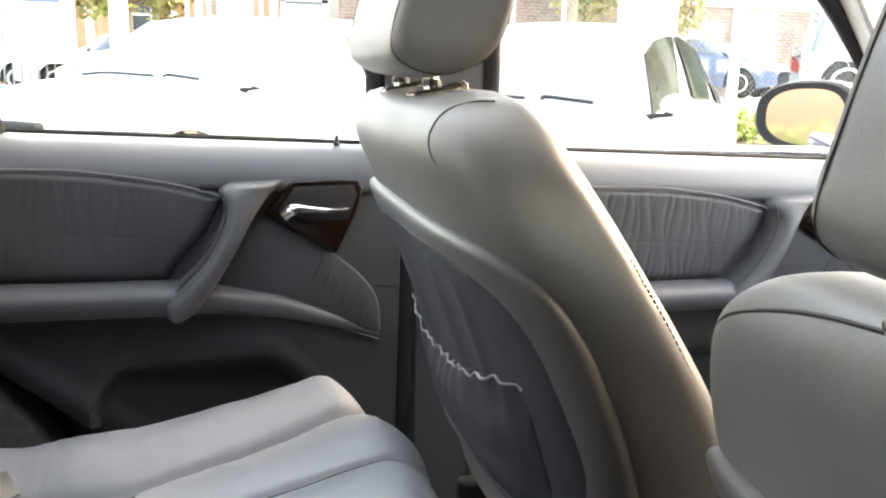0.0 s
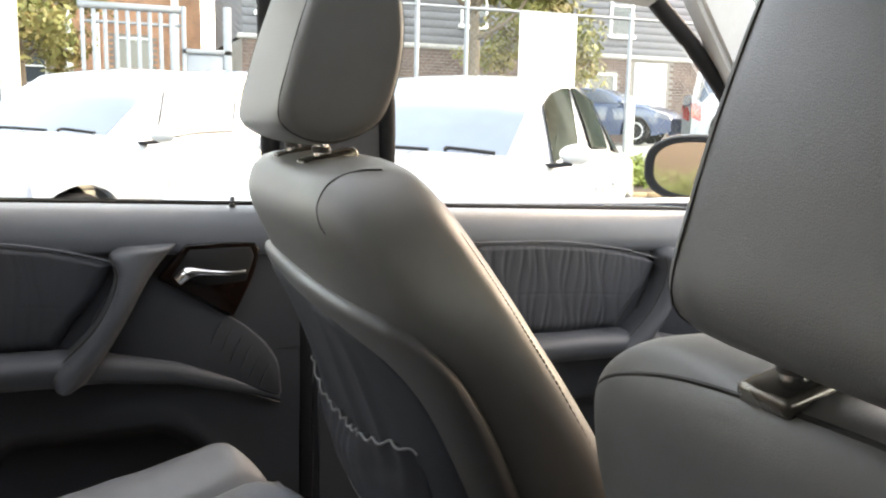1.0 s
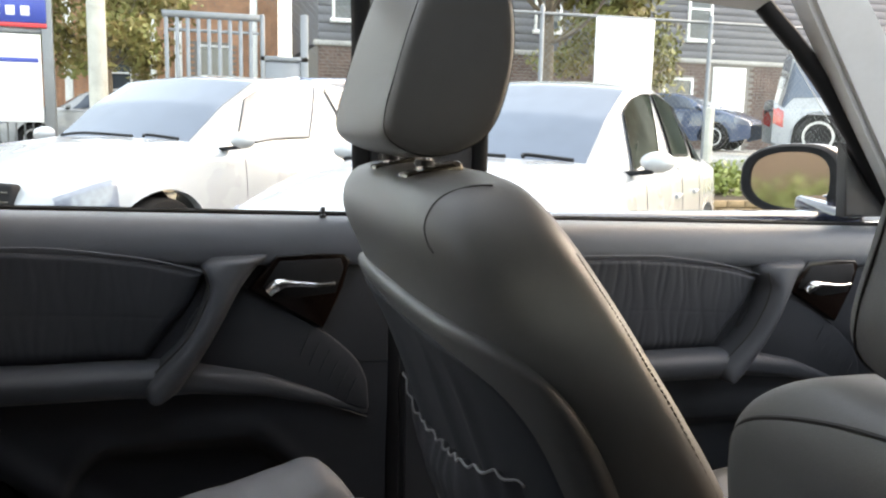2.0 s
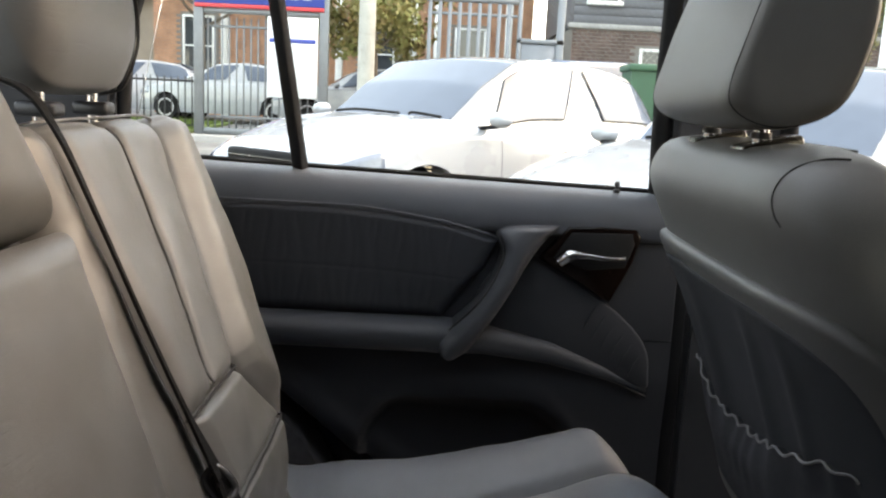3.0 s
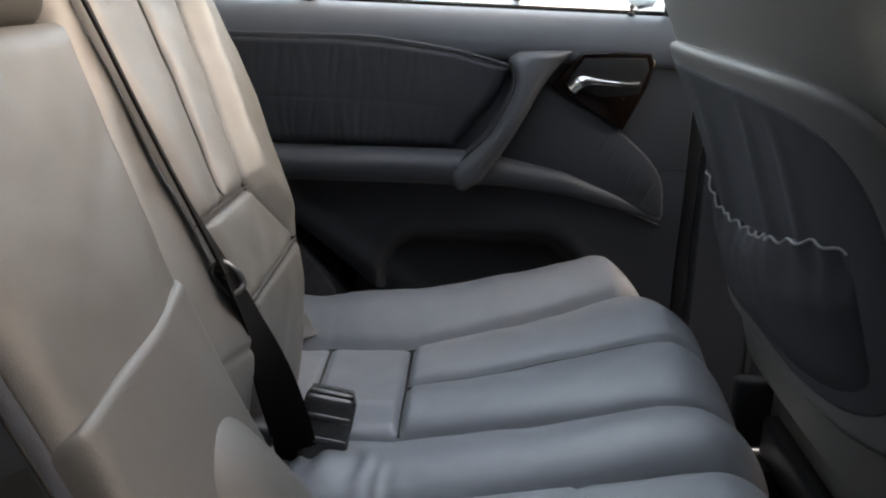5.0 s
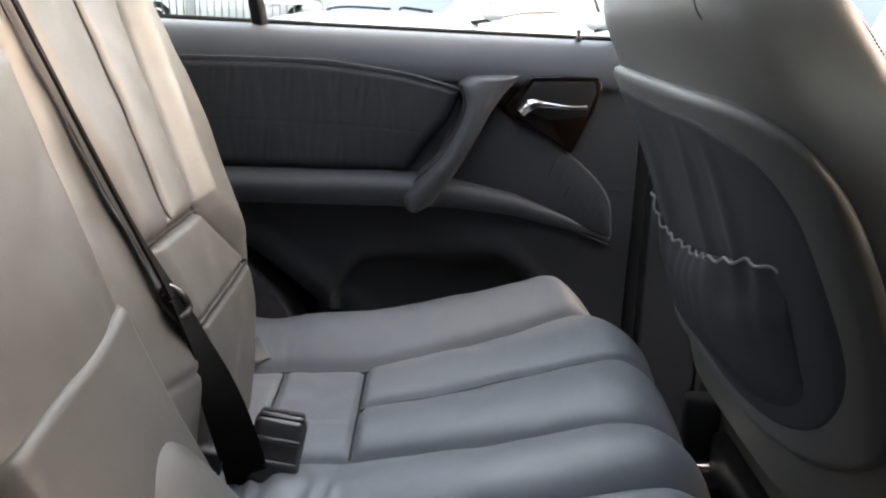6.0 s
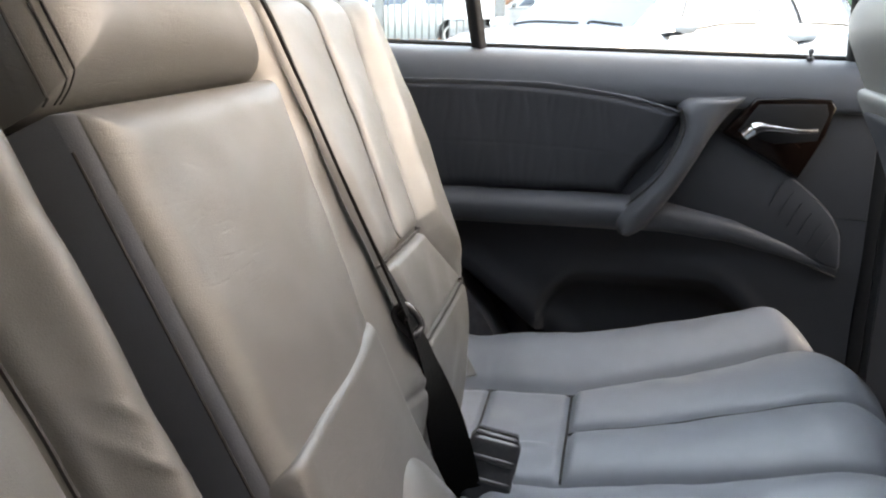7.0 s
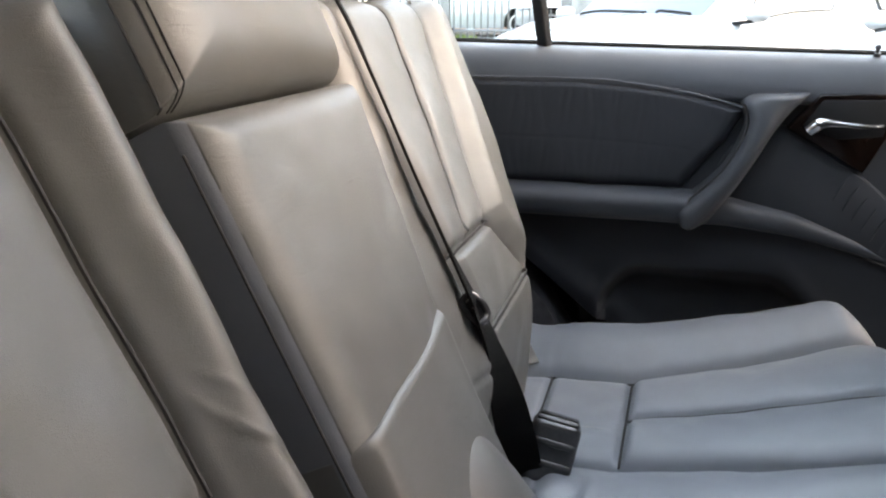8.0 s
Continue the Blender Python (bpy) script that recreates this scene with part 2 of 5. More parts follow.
def tube(pts, r, sides=8, n=6, closed=False, flat=1.0):
    """A round cord along a smooth line; r a number or a function of 0..1."""
    line = smooth_line(pts, n, closed) if n > 1 else [Vector(p) for p in pts]
    verts, faces, k = [], [], len(line)
    ref = Vector((0.31, 0.2, 0.93))
    for i, p in enumerate(line):
        d = (line[(i + 1) % k] - line[i - 1]) if closed or 0 < i < k - 1 else (line[1] - line[0] if i == 0 else line[-1] - line[-2])
        d.normalize()
        u = d.cross(ref).normalized()
        w = d.cross(u)
        rr = r(i / max(1, k - 1)) if callable(r) else r
        for s in range(sides):
            a = 2 * math.pi * s / sides
            verts.append(p + rr * (math.cos(a) * u + flat * math.sin(a) * w))
    for i in range(k if closed else k - 1):
        for s in range(sides):
            a, b = i * sides, ((i + 1) % k) * sides
            faces.append((a + s, a + (s + 1) % sides, b + (s + 1) % sides, b + s))
    if not closed:
        faces += [tuple(range(sides)), tuple(range((k - 1) * sides, k * sides))]
    return verts, faces


def skin(fn, us, vs, back=None):
    """A fine sheet of places fn(u, v) over the grid us x vs; back: a vector by which its rim is carried back and closed."""
    U, V = np.meshgrid(us, vs)
    X, Y, Z = fn(U, V)
    nv, nu = U.shape
    verts = np.stack([X, Y, Z], -1).reshape(-1, 3).tolist()
    faces = [(j * nu + i, j * nu + i + 1, (j + 1) * nu + i + 1, (j + 1) * nu + i) for j in range(nv - 1) for i in range(nu - 1)]
    if back is not None:
        rim = list(range(nu)) + [j * nu + nu - 1 for j in range(1, nv)] + [(nv - 1) * nu + i for i in range(nu - 2, -1, -1)] + [j * nu for j in range(nv - 2, 0, -1)]
        n0 = len(verts)
        verts += [[verts[i][k] + back[k] for k in range(3)] for i in rim]
        m = len(rim)
        faces += [(rim[i], rim[(i + 1) % m], n0 + (i + 1) % m, n0 + i) for i in range(m)]
        faces.append(tuple(range(n0, n0 + m)))
    return verts, faces


def rings(loops, cap=True):
    """A closed skin over a row of loops of equal length."""
    k = len(loops[0])
    verts = [tuple(p) for l in loops for p in l]
    faces = [(i * k + s, i * k + (s + 1) % k, (i + 1) * k + (s + 1) % k, (i + 1) * k + s) for i in range(len(loops) - 1) for s in range(k)]
    if cap:
        faces += [tuple(range(k)), tuple(range((len(loops) - 1) * k, len(loops) * k))]
    return verts, faces


def plate(outline, y0, y1, bevel=0.004, seg=3, n=1, bulge=None):
    """A flat piece with an outline of (x, z) from y0 to y1, its edges at y1 rounded."""
    line = [(p.x, p.z) for p in smooth_line([(a, 0, b) for a, b in outline], n, True)] if n > 1 else outline
    bm = bmesh.new()
    low = [bm.verts.new((a, y0, b)) for a, b in line]
    f = bm.faces.new(low)
    r = bmesh.ops.extrude_face_region(bm, geom=[f])
    top = [g for g in r["geom"] if isinstance(g, bmesh.types.BMVert)]
    bmesh.ops.translate(bm, verts=top, vec=(0, y1 - y0, 0))
    ed = [e for e in bm.edges if all(v in top for v in e.verts)]
    bmesh.ops.bevel(bm, geom=ed, offset=bevel, segments=seg, profile=0.5, affect="EDGES")
    return bm


def lathe(profile, centre, axis="y", sides=28):
    """Turns (radius, along) pairs round an axis through centre."""
    loops = []
    for r, h in profile:
        loop = []
        for s in range(sides):
            a = 2 * math.pi * s / sides
            c, d = r * math.cos(a), r * math.sin(a)
            loop.append({"y": (c, h, d), "x": (h, c, d), "z": (c, d, h)}[axis])
        loops.append([tuple(Vector(p) + Vector(centre)) for p in loop])
    return rings(loops)


def groove(d, w=0.004):
    """1 on a seam, 0 away from it."""
    return np.exp(-(d / w) ** 2)


def sstep(a, b, x):
    t = np.clip((x - a) / (b - a), 0, 1)
    return t * t * (3 - 2 * t)


def roll(d, r):
    """How far an edge with radius r has rolled back at a distance d inside it."""
    t = np.clip(1 - d / r, 0, 1)
    return r * (1 - np.sqrt(np.maximum(1 - t * t, 0)))


def wobble(U, V, f, seed=0.0):
    """A smooth mottled relief, about -1 to 1."""
    return (np.sin(f * U + 1.7 * np.sin(f * 0.63 * V + seed) + seed) + np.sin(f * 1.31 * V + 1.3 * np.sin(f * 0.71 * U - seed) + 2 * seed)) / 2

# ---- the car's structure ----
def sill_z(x):
    return 0.963 - 0.027 * x


part("floor", box(-1.05, 1.45, -0.74, 0.70, 0.10, 0.28, 0.01), CARPET, None, "dark grey carpeted car floor", category="floor", kind="structure")
part("floor_tunnel", rings([[(x, 0.17 * math.cos(a), 0.27 + 0.16 * max(0, math.sin(a)) ** 0.6) for a in np.linspace(0, math.pi, 14)] for x in (-0.42, 0.3, 1.1)]), CARPET,
     None, "dark carpeted hump along the middle of the floor", category="floor", kind="structure")


def roof_z(x, y):
    return 1.385 - 0.10 * (y / 0.7) ** 4 - 0.05 * ((x + 0.1) / 1.0) ** 2


# headliner; the off-centre opening is unseen and added to light the seats
roof_v, roof_f = [], []
for xa, xb, ya, yb in ((-0.80, -0.36, -0.64, 0.64), (0.18, 0.66, -0.64, 0.64), (-0.36, 0.18, -0.64, 0.02), (-0.36, 0.18, 0.55, 0.64)):
    v, fc = skin(lambda U, V: (U, V, roof_z(U, V)), np.linspace(xa, xb, 14), np.linspace(ya, yb, 14), (0, 0, 0.05))
    roof_f += [tuple(i + len(roof_v) for i in q) for q in fc]
    roof_v += v
part("ceiling", (roof_v, roof_f), HEADLINER, None, "pale grey cloth headliner with an unseen opening added for light", category="ceiling", kind="structure")



def beam(a, b, wx, wy, bevel=0.01):
    """A bevelled bar from a to b."""
    a, b = Vector(a), Vector(b)
    d = b - a
    q = d.to_track_quat("Z", "Y").to_matrix().to_4x4()
    return box(-wx / 2, wx / 2, -wy / 2, wy / 2, 0, d.length, bevel, 2, Matrix.Translation(a) @ q)


PILLAR = mat("pillar_trim", (0.035, 0.036, 0.04), 0.6, vary=0.12, scale=6, bump=0.2, bscale=500)


def slab_mesh(quad, vec):
    """A flat four-cornered piece carried along vec."""
    bm = bmesh.new()
    f = bm.faces.new([bm.verts.new(p) for p in quad])
    r = bmesh.ops.extrude_face_region(bm, geom=[f])
    bmesh.ops.translate(bm, verts=[g for g in r["geom"] if isinstance(g, bmesh.types.BMVert)], vec=vec)
    return bm


def slab(quad, normal, thick, material, name, label):
    bm = slab_mesh(quad, Vector(normal) * thick)
    bmesh.ops.bevel(bm, geom=bm.edges[:], offset=min(0.008, thick * 0.3), segments=2, affect="EDGES")
    return part(name, bm, material, None, label, category="pillar", kind="structure")


for side, s in (("left", 1), ("right", -1)):
    slab([(0.075, s * 0.715, 0.94), (0.232, s * 0.715, 0.94), (0.20, s * 0.63, 1.33), (0.055, s * 0.63, 1.33)], (0, s, 0), 0.07, PILLAR, "pillar_middle_" + side, "dark middle pillar between the car doors")
    # Black strip stands in for the dark gap between door and pillar.
    part("gap_strip_" + side, box(0.0995, 0.1225, s * 0.722, s * 0.76, 0.30, 0.935, 0.004, 2), RUBBER, None, "black strip filling the gap beside the pillar", category="seal", kind="structure")
    slab([(0.124, s * 0.72, 0.26), (0.232, s * 0.72, 0.26), (0.232, s * 0.72, 0.945), (0.124, s * 0.72, 0.945)], (0, s, 0), 0.05, PILLAR, "pillar_foot_" + side, "dark lower part of the middle pillar")
    slab([(-0.735, s * 0.70, 0.97), (-1.15, s * 0.68, 0.97), (-1.1, s * 0.58, 1.34), (-0.70, s * 0.62, 1.33)], (0, s, 0), 0.06, PILLAR, "pillar_rear_" + side, "dark rear pillar beside the back seat")
    slab([(1.07, s * 0.70, 0.93), (1.22, s * 0.68, 0.93), (0.80, s * 0.585, 1.345), (0.70, s * 0.60, 1.345)], (0, s, 0), 0.05, HEADLINER, "pillar_front_" + side, "pale grey sloping windscreen pillar")
    part("roof_rail_" + side, tube([(-1.05, s * 0.60, 1.30), (-0.4, s * 0.625, 1.335), (0.3, s * 0.625, 1.34), (0.62, s * 0.60, 1.335)], 0.035, 8), HEADLINER, None,
         "pale grey roof rail over the side windows", category="trim", kind="structure")
# Window openings above this side are partly filled, unseen, to block light.
part("wall_right", join(box(-1.1, 1.1, -0.80, -0.74, 0.2, 0.96, 0.01), box(-0.72, 0.24, -0.80, -0.74, 0.965, 1.30, 0.01), box(0.24, 1.06, -0.80, -0.74, 1.17, 1.30, 0.01), box(-1.1, 0.95, -0.80, -0.62, 1.305, 1.36, 0.01)), PILLAR, None, "grey near side of the car, windows part filled to block light", category="wall", kind="structure")
# Unseen sheet added across part of the windscreen to hold back front light.
part("windscreen_blocker", slab_mesh([(1.12, -0.76, 0.86), (1.12, 0.12, 0.86), (0.64, 0.12, 1.37), (0.64, -0.76, 1.37)], (0.02, 0, 0.02)), PILLAR, None, "unseen dark sheet added to block light through the windscreen", category="wall", kind="structure")
part("parcel_shelf", box(-1.25, -0.70, -0.70, 0.70, 0.93, 1.0, 0.015), CARPET, None, "dark carpeted shelf behind the back seat", category="shelf", kind="structure")
part("wall_rear", box(-0.99, -0.93, -0.72, 0.72, 0.2, 0.93, 0.005), CARPET, None, "dark wall behind the back seat", category="wall", kind="structure")
part("dashboard", box(1.05, 1.45, -0.72, 0.70, 0.3, 0.90, 0.04, 3), DOOR_SOFT, None, "plain grey dashboard closing the car in front", category="dashboard", kind="structure")
part("wheel_arch", lathe([(0.30, 0.690), (0.33, 0.705), (0.33, 0.79)], (-0.72, 0, 0.36), "y", 30), CARPET, None, "dark carpeted wheel arch beside the seat", category="wheel arch", kind="structure")


# ---- doors ----
def car_door(name, dx, dz, xa, xb, arch, label, folds):
    """A left door seen from inside; its places are those of the rear door, moved by dx and dz."""
    d = thing(name, (dx - 0.2, 0.74, 0.3), label, "car door", kind="structure")

    def P(x, y, z):
        return (x + dx, y, z + dz)

    # upper roll under the glass
    prof = [(0.752, -0.02), (0.745, -0.002), (0.732, 0.002), (0.716, 0.0), (0.703, -0.006), (0.694, -0.018), (0.689, -0.034), (0.688, -0.05), (0.694, -0.066), (0.715, -0.07)]
    pr = smooth_line([(0, a, b) for a, b in prof], 5)
    py, pz = np.array([p.y for p in pr]), np.array([p.z for p in pr])
    xs = np.linspace(xa, xb, 50)
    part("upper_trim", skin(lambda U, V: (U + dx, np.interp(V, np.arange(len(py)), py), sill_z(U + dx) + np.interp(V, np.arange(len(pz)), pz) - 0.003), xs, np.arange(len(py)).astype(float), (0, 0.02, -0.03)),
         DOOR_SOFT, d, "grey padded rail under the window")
    part("window_seal", tube([(xa + dx, 0.742, sill_z(xa + dx) + 0.001), ((xa + xb) / 2 + dx, 0.742, sill_z((xa + xb) / 2 + dx) + 0.001), (xb + dx, 0.742, sill_z(xb + dx) + 0.001)], 0.0045, 6), RUBBER, d, "black rubber seal")

    # main panel with its map pocket and the cut for the wheel arch
    def panel(U, V):
        y = 0.703 + 0.012 * sstep(0.70, 0.56, V)
        top = 0.640 - 0.10 * sstep(-0.12, 0.02, U) - 0.07 * np.clip((-0.30 - U) / 0.07, 0, 1) ** 2
        inside = sstep(0.0, 0.035, top - V) * sstep(-0.372, -0.355, U) * sstep(0.03, 0.0, U)
        y = y + 0.030 * inside
        y = y - 0.003 * groove(V - top - 0.016, 0.018) * sstep(-0.40, -0.36, U) * sstep(0.05, 0.0, U)
        if arch:
            line = (U + 0.497) * 0.097 - (V - 0.641) * -0.115
            y = y + 0.10 * sstep(0.0, -0.0022, line) - 0.007 * groove(line - 0.0035, 0.003)
        y = y + 0.0012 * wobble(U, V, 14, dx)
        return U + dx, y, V + dz
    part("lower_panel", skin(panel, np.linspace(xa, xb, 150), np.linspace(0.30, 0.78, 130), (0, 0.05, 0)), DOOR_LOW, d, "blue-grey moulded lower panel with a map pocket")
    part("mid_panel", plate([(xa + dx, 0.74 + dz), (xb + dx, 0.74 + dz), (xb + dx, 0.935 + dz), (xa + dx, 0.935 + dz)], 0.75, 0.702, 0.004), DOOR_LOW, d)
    part("outer_skin", box(xa + dx, xb + dx, 0.80, 0.86, 0.28, 0.955, 0.02, 3), CARPAINT, d, "dark blue painted outer skin")

    # pleated pad
    def pad(U, V):
        tp = np.interp(U, [-0.8, -0.41, -0.33, -0.255, -0.20, -0.168], [0.927, 0.924, 0.918, 0.908, 0.895, 0.884])
        end = np.interp(V, [0, 0.3, 0.6, 1], [-0.250, -0.222, -0.190, -0.168])
        u = (U - xa) / (-0.168 - xa)
        X = xa + u * (end - xa)
        tp = np.interp(X, [-0.8, -0.41, -0.33, -0.255, -0.20, -0.168], [0.927, 0.924, 0.918, 0.908, 0.895, 0.884])
        Z = 0.764 + V * (tp - 0.764)
        e = np.minimum(np.minimum(V, 2.4 * (1 - V)) * (tp - 0.764), (1 - u) * (end - xa))
        y = 0.682 + roll(e, 0.022) * 0.9
        for k in range(34):
            c = xa + 0.017 + 0.0152 * k + 0.004 * math.sin(k * 2.7)
            amp = folds * (0.4 + 0.6 * abs(math.sin(k * 1.93)))
            y = y + 0.0042 * amp * groove(X - c - 0.004 * np.sin(7 * V + k), 0.0035) * (0.30 + 0.70 * np.clip(np.abs(V - 0.5) * 2, 0, 1) ** 1.2)
        y = y + 0.0007 * groove(V - 0.47 + 0.02 * u, 0.008) + 0.001 * wobble(X, Z, 40)
        return X + dx, y, Z + dz
    part("pleated_pad", skin(pad, np.linspace(xa, -0.168, 260), np.linspace(0, 1, 70), (0, 0.025, 0)), DOOR_PAD, d, "dark grey gathered leather pad")
    part("pad_seam", tube([P(x, 0.684, z) for x, z in ((xa, 0.930), (-0.41, 0.928), (-0.33, 0.922), (-0.255, 0.911), (-0.20, 0.898), (-0.166, 0.888))], 0.0013, 6), DOOR_SOFT, d)

    # armrest ledge, tapering forwards
    def ledge(U, V):
        zc = np.interp(U, [-0.8, -0.27, -0.185, -0.086, 0.0, 0.066], [0.747, 0.745, 0.739, 0.721, 0.692, 0.664])
        pr2 = np.interp(U, [-0.8, -0.26, -0.20, -0.086, 0.066], [0.056, 0.054, 0.040, 0.024, 0.005])
        h = np.interp(U, [-0.8, -0.26, -0.086, 0.066], [0.027, 0.027, 0.018, 0.006])
        a = (V - 0.5) * math.pi
        return U + dx, 0.705 - pr2 * np.cos(a) ** 0.55, zc + dz - h * np.sin(a) * np.where(V > 0.5, 1.15, 0.8)
    lx = np.concatenate([np.linspace(xa, -0.30, 20), np.linspace(-0.29, 0.066, 44)])
    part("armrest", skin(ledge, lx, np.linspace(0, 1, 22), (0, 0.02, 0)), DOOR_MIDTONE, d, "rounded grey armrest ledge")
    part("armrest_seam", tube([P(x, 0.700, z) for x, z in ((xa, 0.716), (-0.27, 0.713), (-0.185, 0.714), (-0.086, 0.699), (0.0, 0.679), (0.064, 0.655))], 0.0022, 6), THREAD, d)

    # front lower pad
    pad2 = [(-0.118, 0.866), (-0.070, 0.838), (-0.034, 0.816), (0.01, 0.785), (0.045, 0.752), (0.062, 0.722), (0.066, 0.690), (0.062, 0.668), (0.0, 0.694), (-0.086, 0.728), (-0.16, 0.748), (-0.205, 0.752), (-0.20, 0.80), (-0.17, 0.845)]
    part("front_pad", plate([(a + dx, b + dz) for a, b in pad2], 0.71, 0.6945, 0.004, 3, 3), DOOR_PAD, d, "dark grey leather pad with small creases")
    for k in range(6):
        x = -0.02 + 0.014 * k
        z = 0.797 - 0.055 * k * 0.26 - 0.004
        part("crease", tube([P(x, 0.6951, z), P(x - 0.009, 0.6935, z - 0.016), P(x - 0.017, 0.6951, z - 0.036)], 0.0012, 6), DOOR_PAD, d)

    # pull handle
    le = smooth_line([(a, 0, c) for a, c in PULL_L], 6)
    ri = smooth_line([(a, 0, c) for a, c in PULL_R], 6)
    lxs, lzs, rxs, rzs = (np.array(q) for q in ([p.x for p in le], [p.z for p in le], [p.x for p in ri], [p.z for p in ri]))
    ii = np.arange(len(le)).astype(float)

    def grip(U, V):
        x = (1 - U) * np.interp(V, ii, lxs) + U * np.interp(V, ii, rxs)
        z = (1 - U) * np.interp(V, ii, lzs) + U * np.interp(V, ii, rzs)
        t = V / ii[-1]
        e = np.minimum(1.0, np.minimum(t / 0.07, (1 - t) / 0.055))
        y = 0.704 - (0.062 - 0.012 * np.exp(-(t / 0.25) ** 2)) * (1 - np.abs(2 * U - 1) ** 2.5) ** 0.5 * np.sqrt(np.maximum(1 - (1 - e) ** 2, 0)) - 0.001
        return x + dx, y, z + dz
    part("pull_handle", skin(grip, np.concatenate([[0, 0.004, 0.015, 0.035], np.linspace(0.06, 0.94, 24), [0.965, 0.985, 0.996, 1]]), np.linspace(0, len(le) - 1, 60)), DOOR_MIDTONE, d, "curved grey leather pull handle")
    part("handle_seam", tube([(a + dx + 0.0035, 0.662, c + dz) for a, c in PULL_L[1:7]], 0.0012, 6), THREAD, d)

    # wood plate with the release lever in its cup
    wood = [(-0.111, 0.861), (-0.088, 0.888), (-0.070, 0.911), (-0.02, 0.913), (0.028, 0.911), (0.036, 0.900), (0.026, 0.862), (0.012, 0.832), (-0.004, 0.800), (-0.05, 0.828)]
    trim = part("wood_trim", plate([(a + dx, b + dz) for a, b in wood], 0.705, 0.686, 0.004, 3), WOOD, d, "dark red-brown burl wood plate")
    cup = [(-0.092, 0.864), (-0.066, 0.903), (0.022, 0.905), (0.027, 0.890), (0.015, 0.853), (-0.04, 0.847)]
    part("lever_cup", plate([(a + dx, b + dz) for a, b in cup], 0.70, 0.6845, 0.003, 2), RUBBER, trim, "black cup behind the lever")
    lever = part("release_lever", tube([P(-0.082, 0.676, 0.860), P(-0.068, 0.672, 0.871), P(-0.045, 0.671, 0.871), P(-0.01, 0.673, 0.868), P(0.012, 0.679, 0.869)],
                                       lambda t: 0.0085 - 0.0045 * min(1, t * 1.7) + 0.003 * math.exp(-((t - 0.22) / 0.13) ** 2), 10, 6), CHROME, d, "chrome release lever")
    return d


PULL_L = [(-0.160, 0.910), (-0.175, 0.897), (-0.168, 0.870), (-0.178, 0.835), (-0.200, 0.797), (-0.235, 0.761), (-0.2575, 0.740), (-0.250, 0.715)]
PULL_R = [(-0.078, 0.914), (-0.101, 0.890), (-0.124, 0.858), (-0.144, 0.820), (-0.167, 0.779), (-0.190, 0.743), (-0.2065, 0.720), (-0.232, 0.7075)]
rear_door = car_door("door_1", 0.0, 0.0, -0.74, 0.098, True, "closed rear car door, blue-grey trim with dark pleated pad", 0.20)
front_door = car_door("door_2", 0.912, -0.030, -0.675, 0.36, False, "closed front car door, blue-grey trim with pleated pad", 0.45)

# window frames, divider, panes and the lock button
part("divider_bar", beam((-0.468, 0.725, 0.972), (-0.512, 0.655, 1.325), 0.020, 0.016, 0.003), RUBBER, rear_door, "black bar dividing the rear window")
part("lock_button", lathe([(0.005, -0.004), (0.005, 0.001), (0.0024, 0.002), (0.0024, 0.006), (0.0040, 0.007), (0.0040, 0.011), (0.002, 0.013)], (0, 0.718, 0.964), "z", 12), BLACK, rear_door, "black lock button")
part("window_frame", tube([(0.064, 0.735, 0.955), (0.052, 0.70, 1.10), (0.042, 0.655, 1.27), (0.025, 0.645, 1.315), (-0.3, 0.645, 1.33), (-0.60, 0.645, 1.315), (-0.70, 0.68, 1.18), (-0.735, 0.725, 0.975)], 0.014, 8, 5), RUBBER, rear_door, "black window frame")
part("window_frame", tube([(0.245, 0.735, 0.955), (0.23, 0.69, 1.12), (0.20, 0.645, 1.305), (0.45, 0.64, 1.335), (0.64, 0.645, 1.318), (0.70, 0.66, 1.29), (0.85, 0.69, 1.175), (1.06, 0.735, 0.955)], 0.015, 8, 5), RUBBER, front_door, "black window frame")
for name, door, q in (("window_pane", rear_door, [(-0.462, 0.742, 0.95), (0.06, 0.742, 0.95), (0.035, 0.655, 1.32), (-0.50, 0.655, 1.32)]),
                      ("quarter_pane", rear_door, [(-0.735, 0.742, 0.95), (-0.478, 0.742, 0.95), (-0.515, 0.655, 1.32), (-0.62, 0.655, 1.32)]),
                      ("window_pane", front_door, [(0.245, 0.742, 0.94), (1.05, 0.742, 0.94), (0.68, 0.655, 1.31), (0.21, 0.655, 1.32)])):
    bm = bmesh.new()
    f = bm.faces.new([bm.verts.new(p) for p in q])
    r = bmesh.ops.extrude_face_region(bm, geom=[f])
    bmesh.ops.translate(bm, verts=[g for g in r["geom"] if isinstance(g, bmesh.types.BMVert)], vec=(0, 0.004, 0.001))
    pane = part(name, bm, PANE, door, "clear window glass", smooth=False)
    pane.visible_shadow = False

part("sail_panel", plate([(0.945, 0.952), (1.055, 0.952), (0.99, 1.03), (0.935, 1.085)], 0.752, 0.728, 0.004), BLACK, front_door, "black corner panel before the window")

# door mirror, its glass turned towards the driver
TURN = Matrix.Translation((1.012, 0.965, 1.004)) @ pose(0, 0, 0, 0, 0, 24)


def oval(o, k, ky=0.112, kz=0.076):
    return [tuple(TURN @ Vector((o, ky * k * math.copysign(abs(math.cos(a)) ** 0.8, math.cos(a)), kz * k * math.copysign(abs(math.sin(a)) ** 0.7, math.sin(a)) * (1 - 0.12 * math.cos(a))))) for a in np.linspace(0, 2 * math.pi, 40, endpoint=False)]


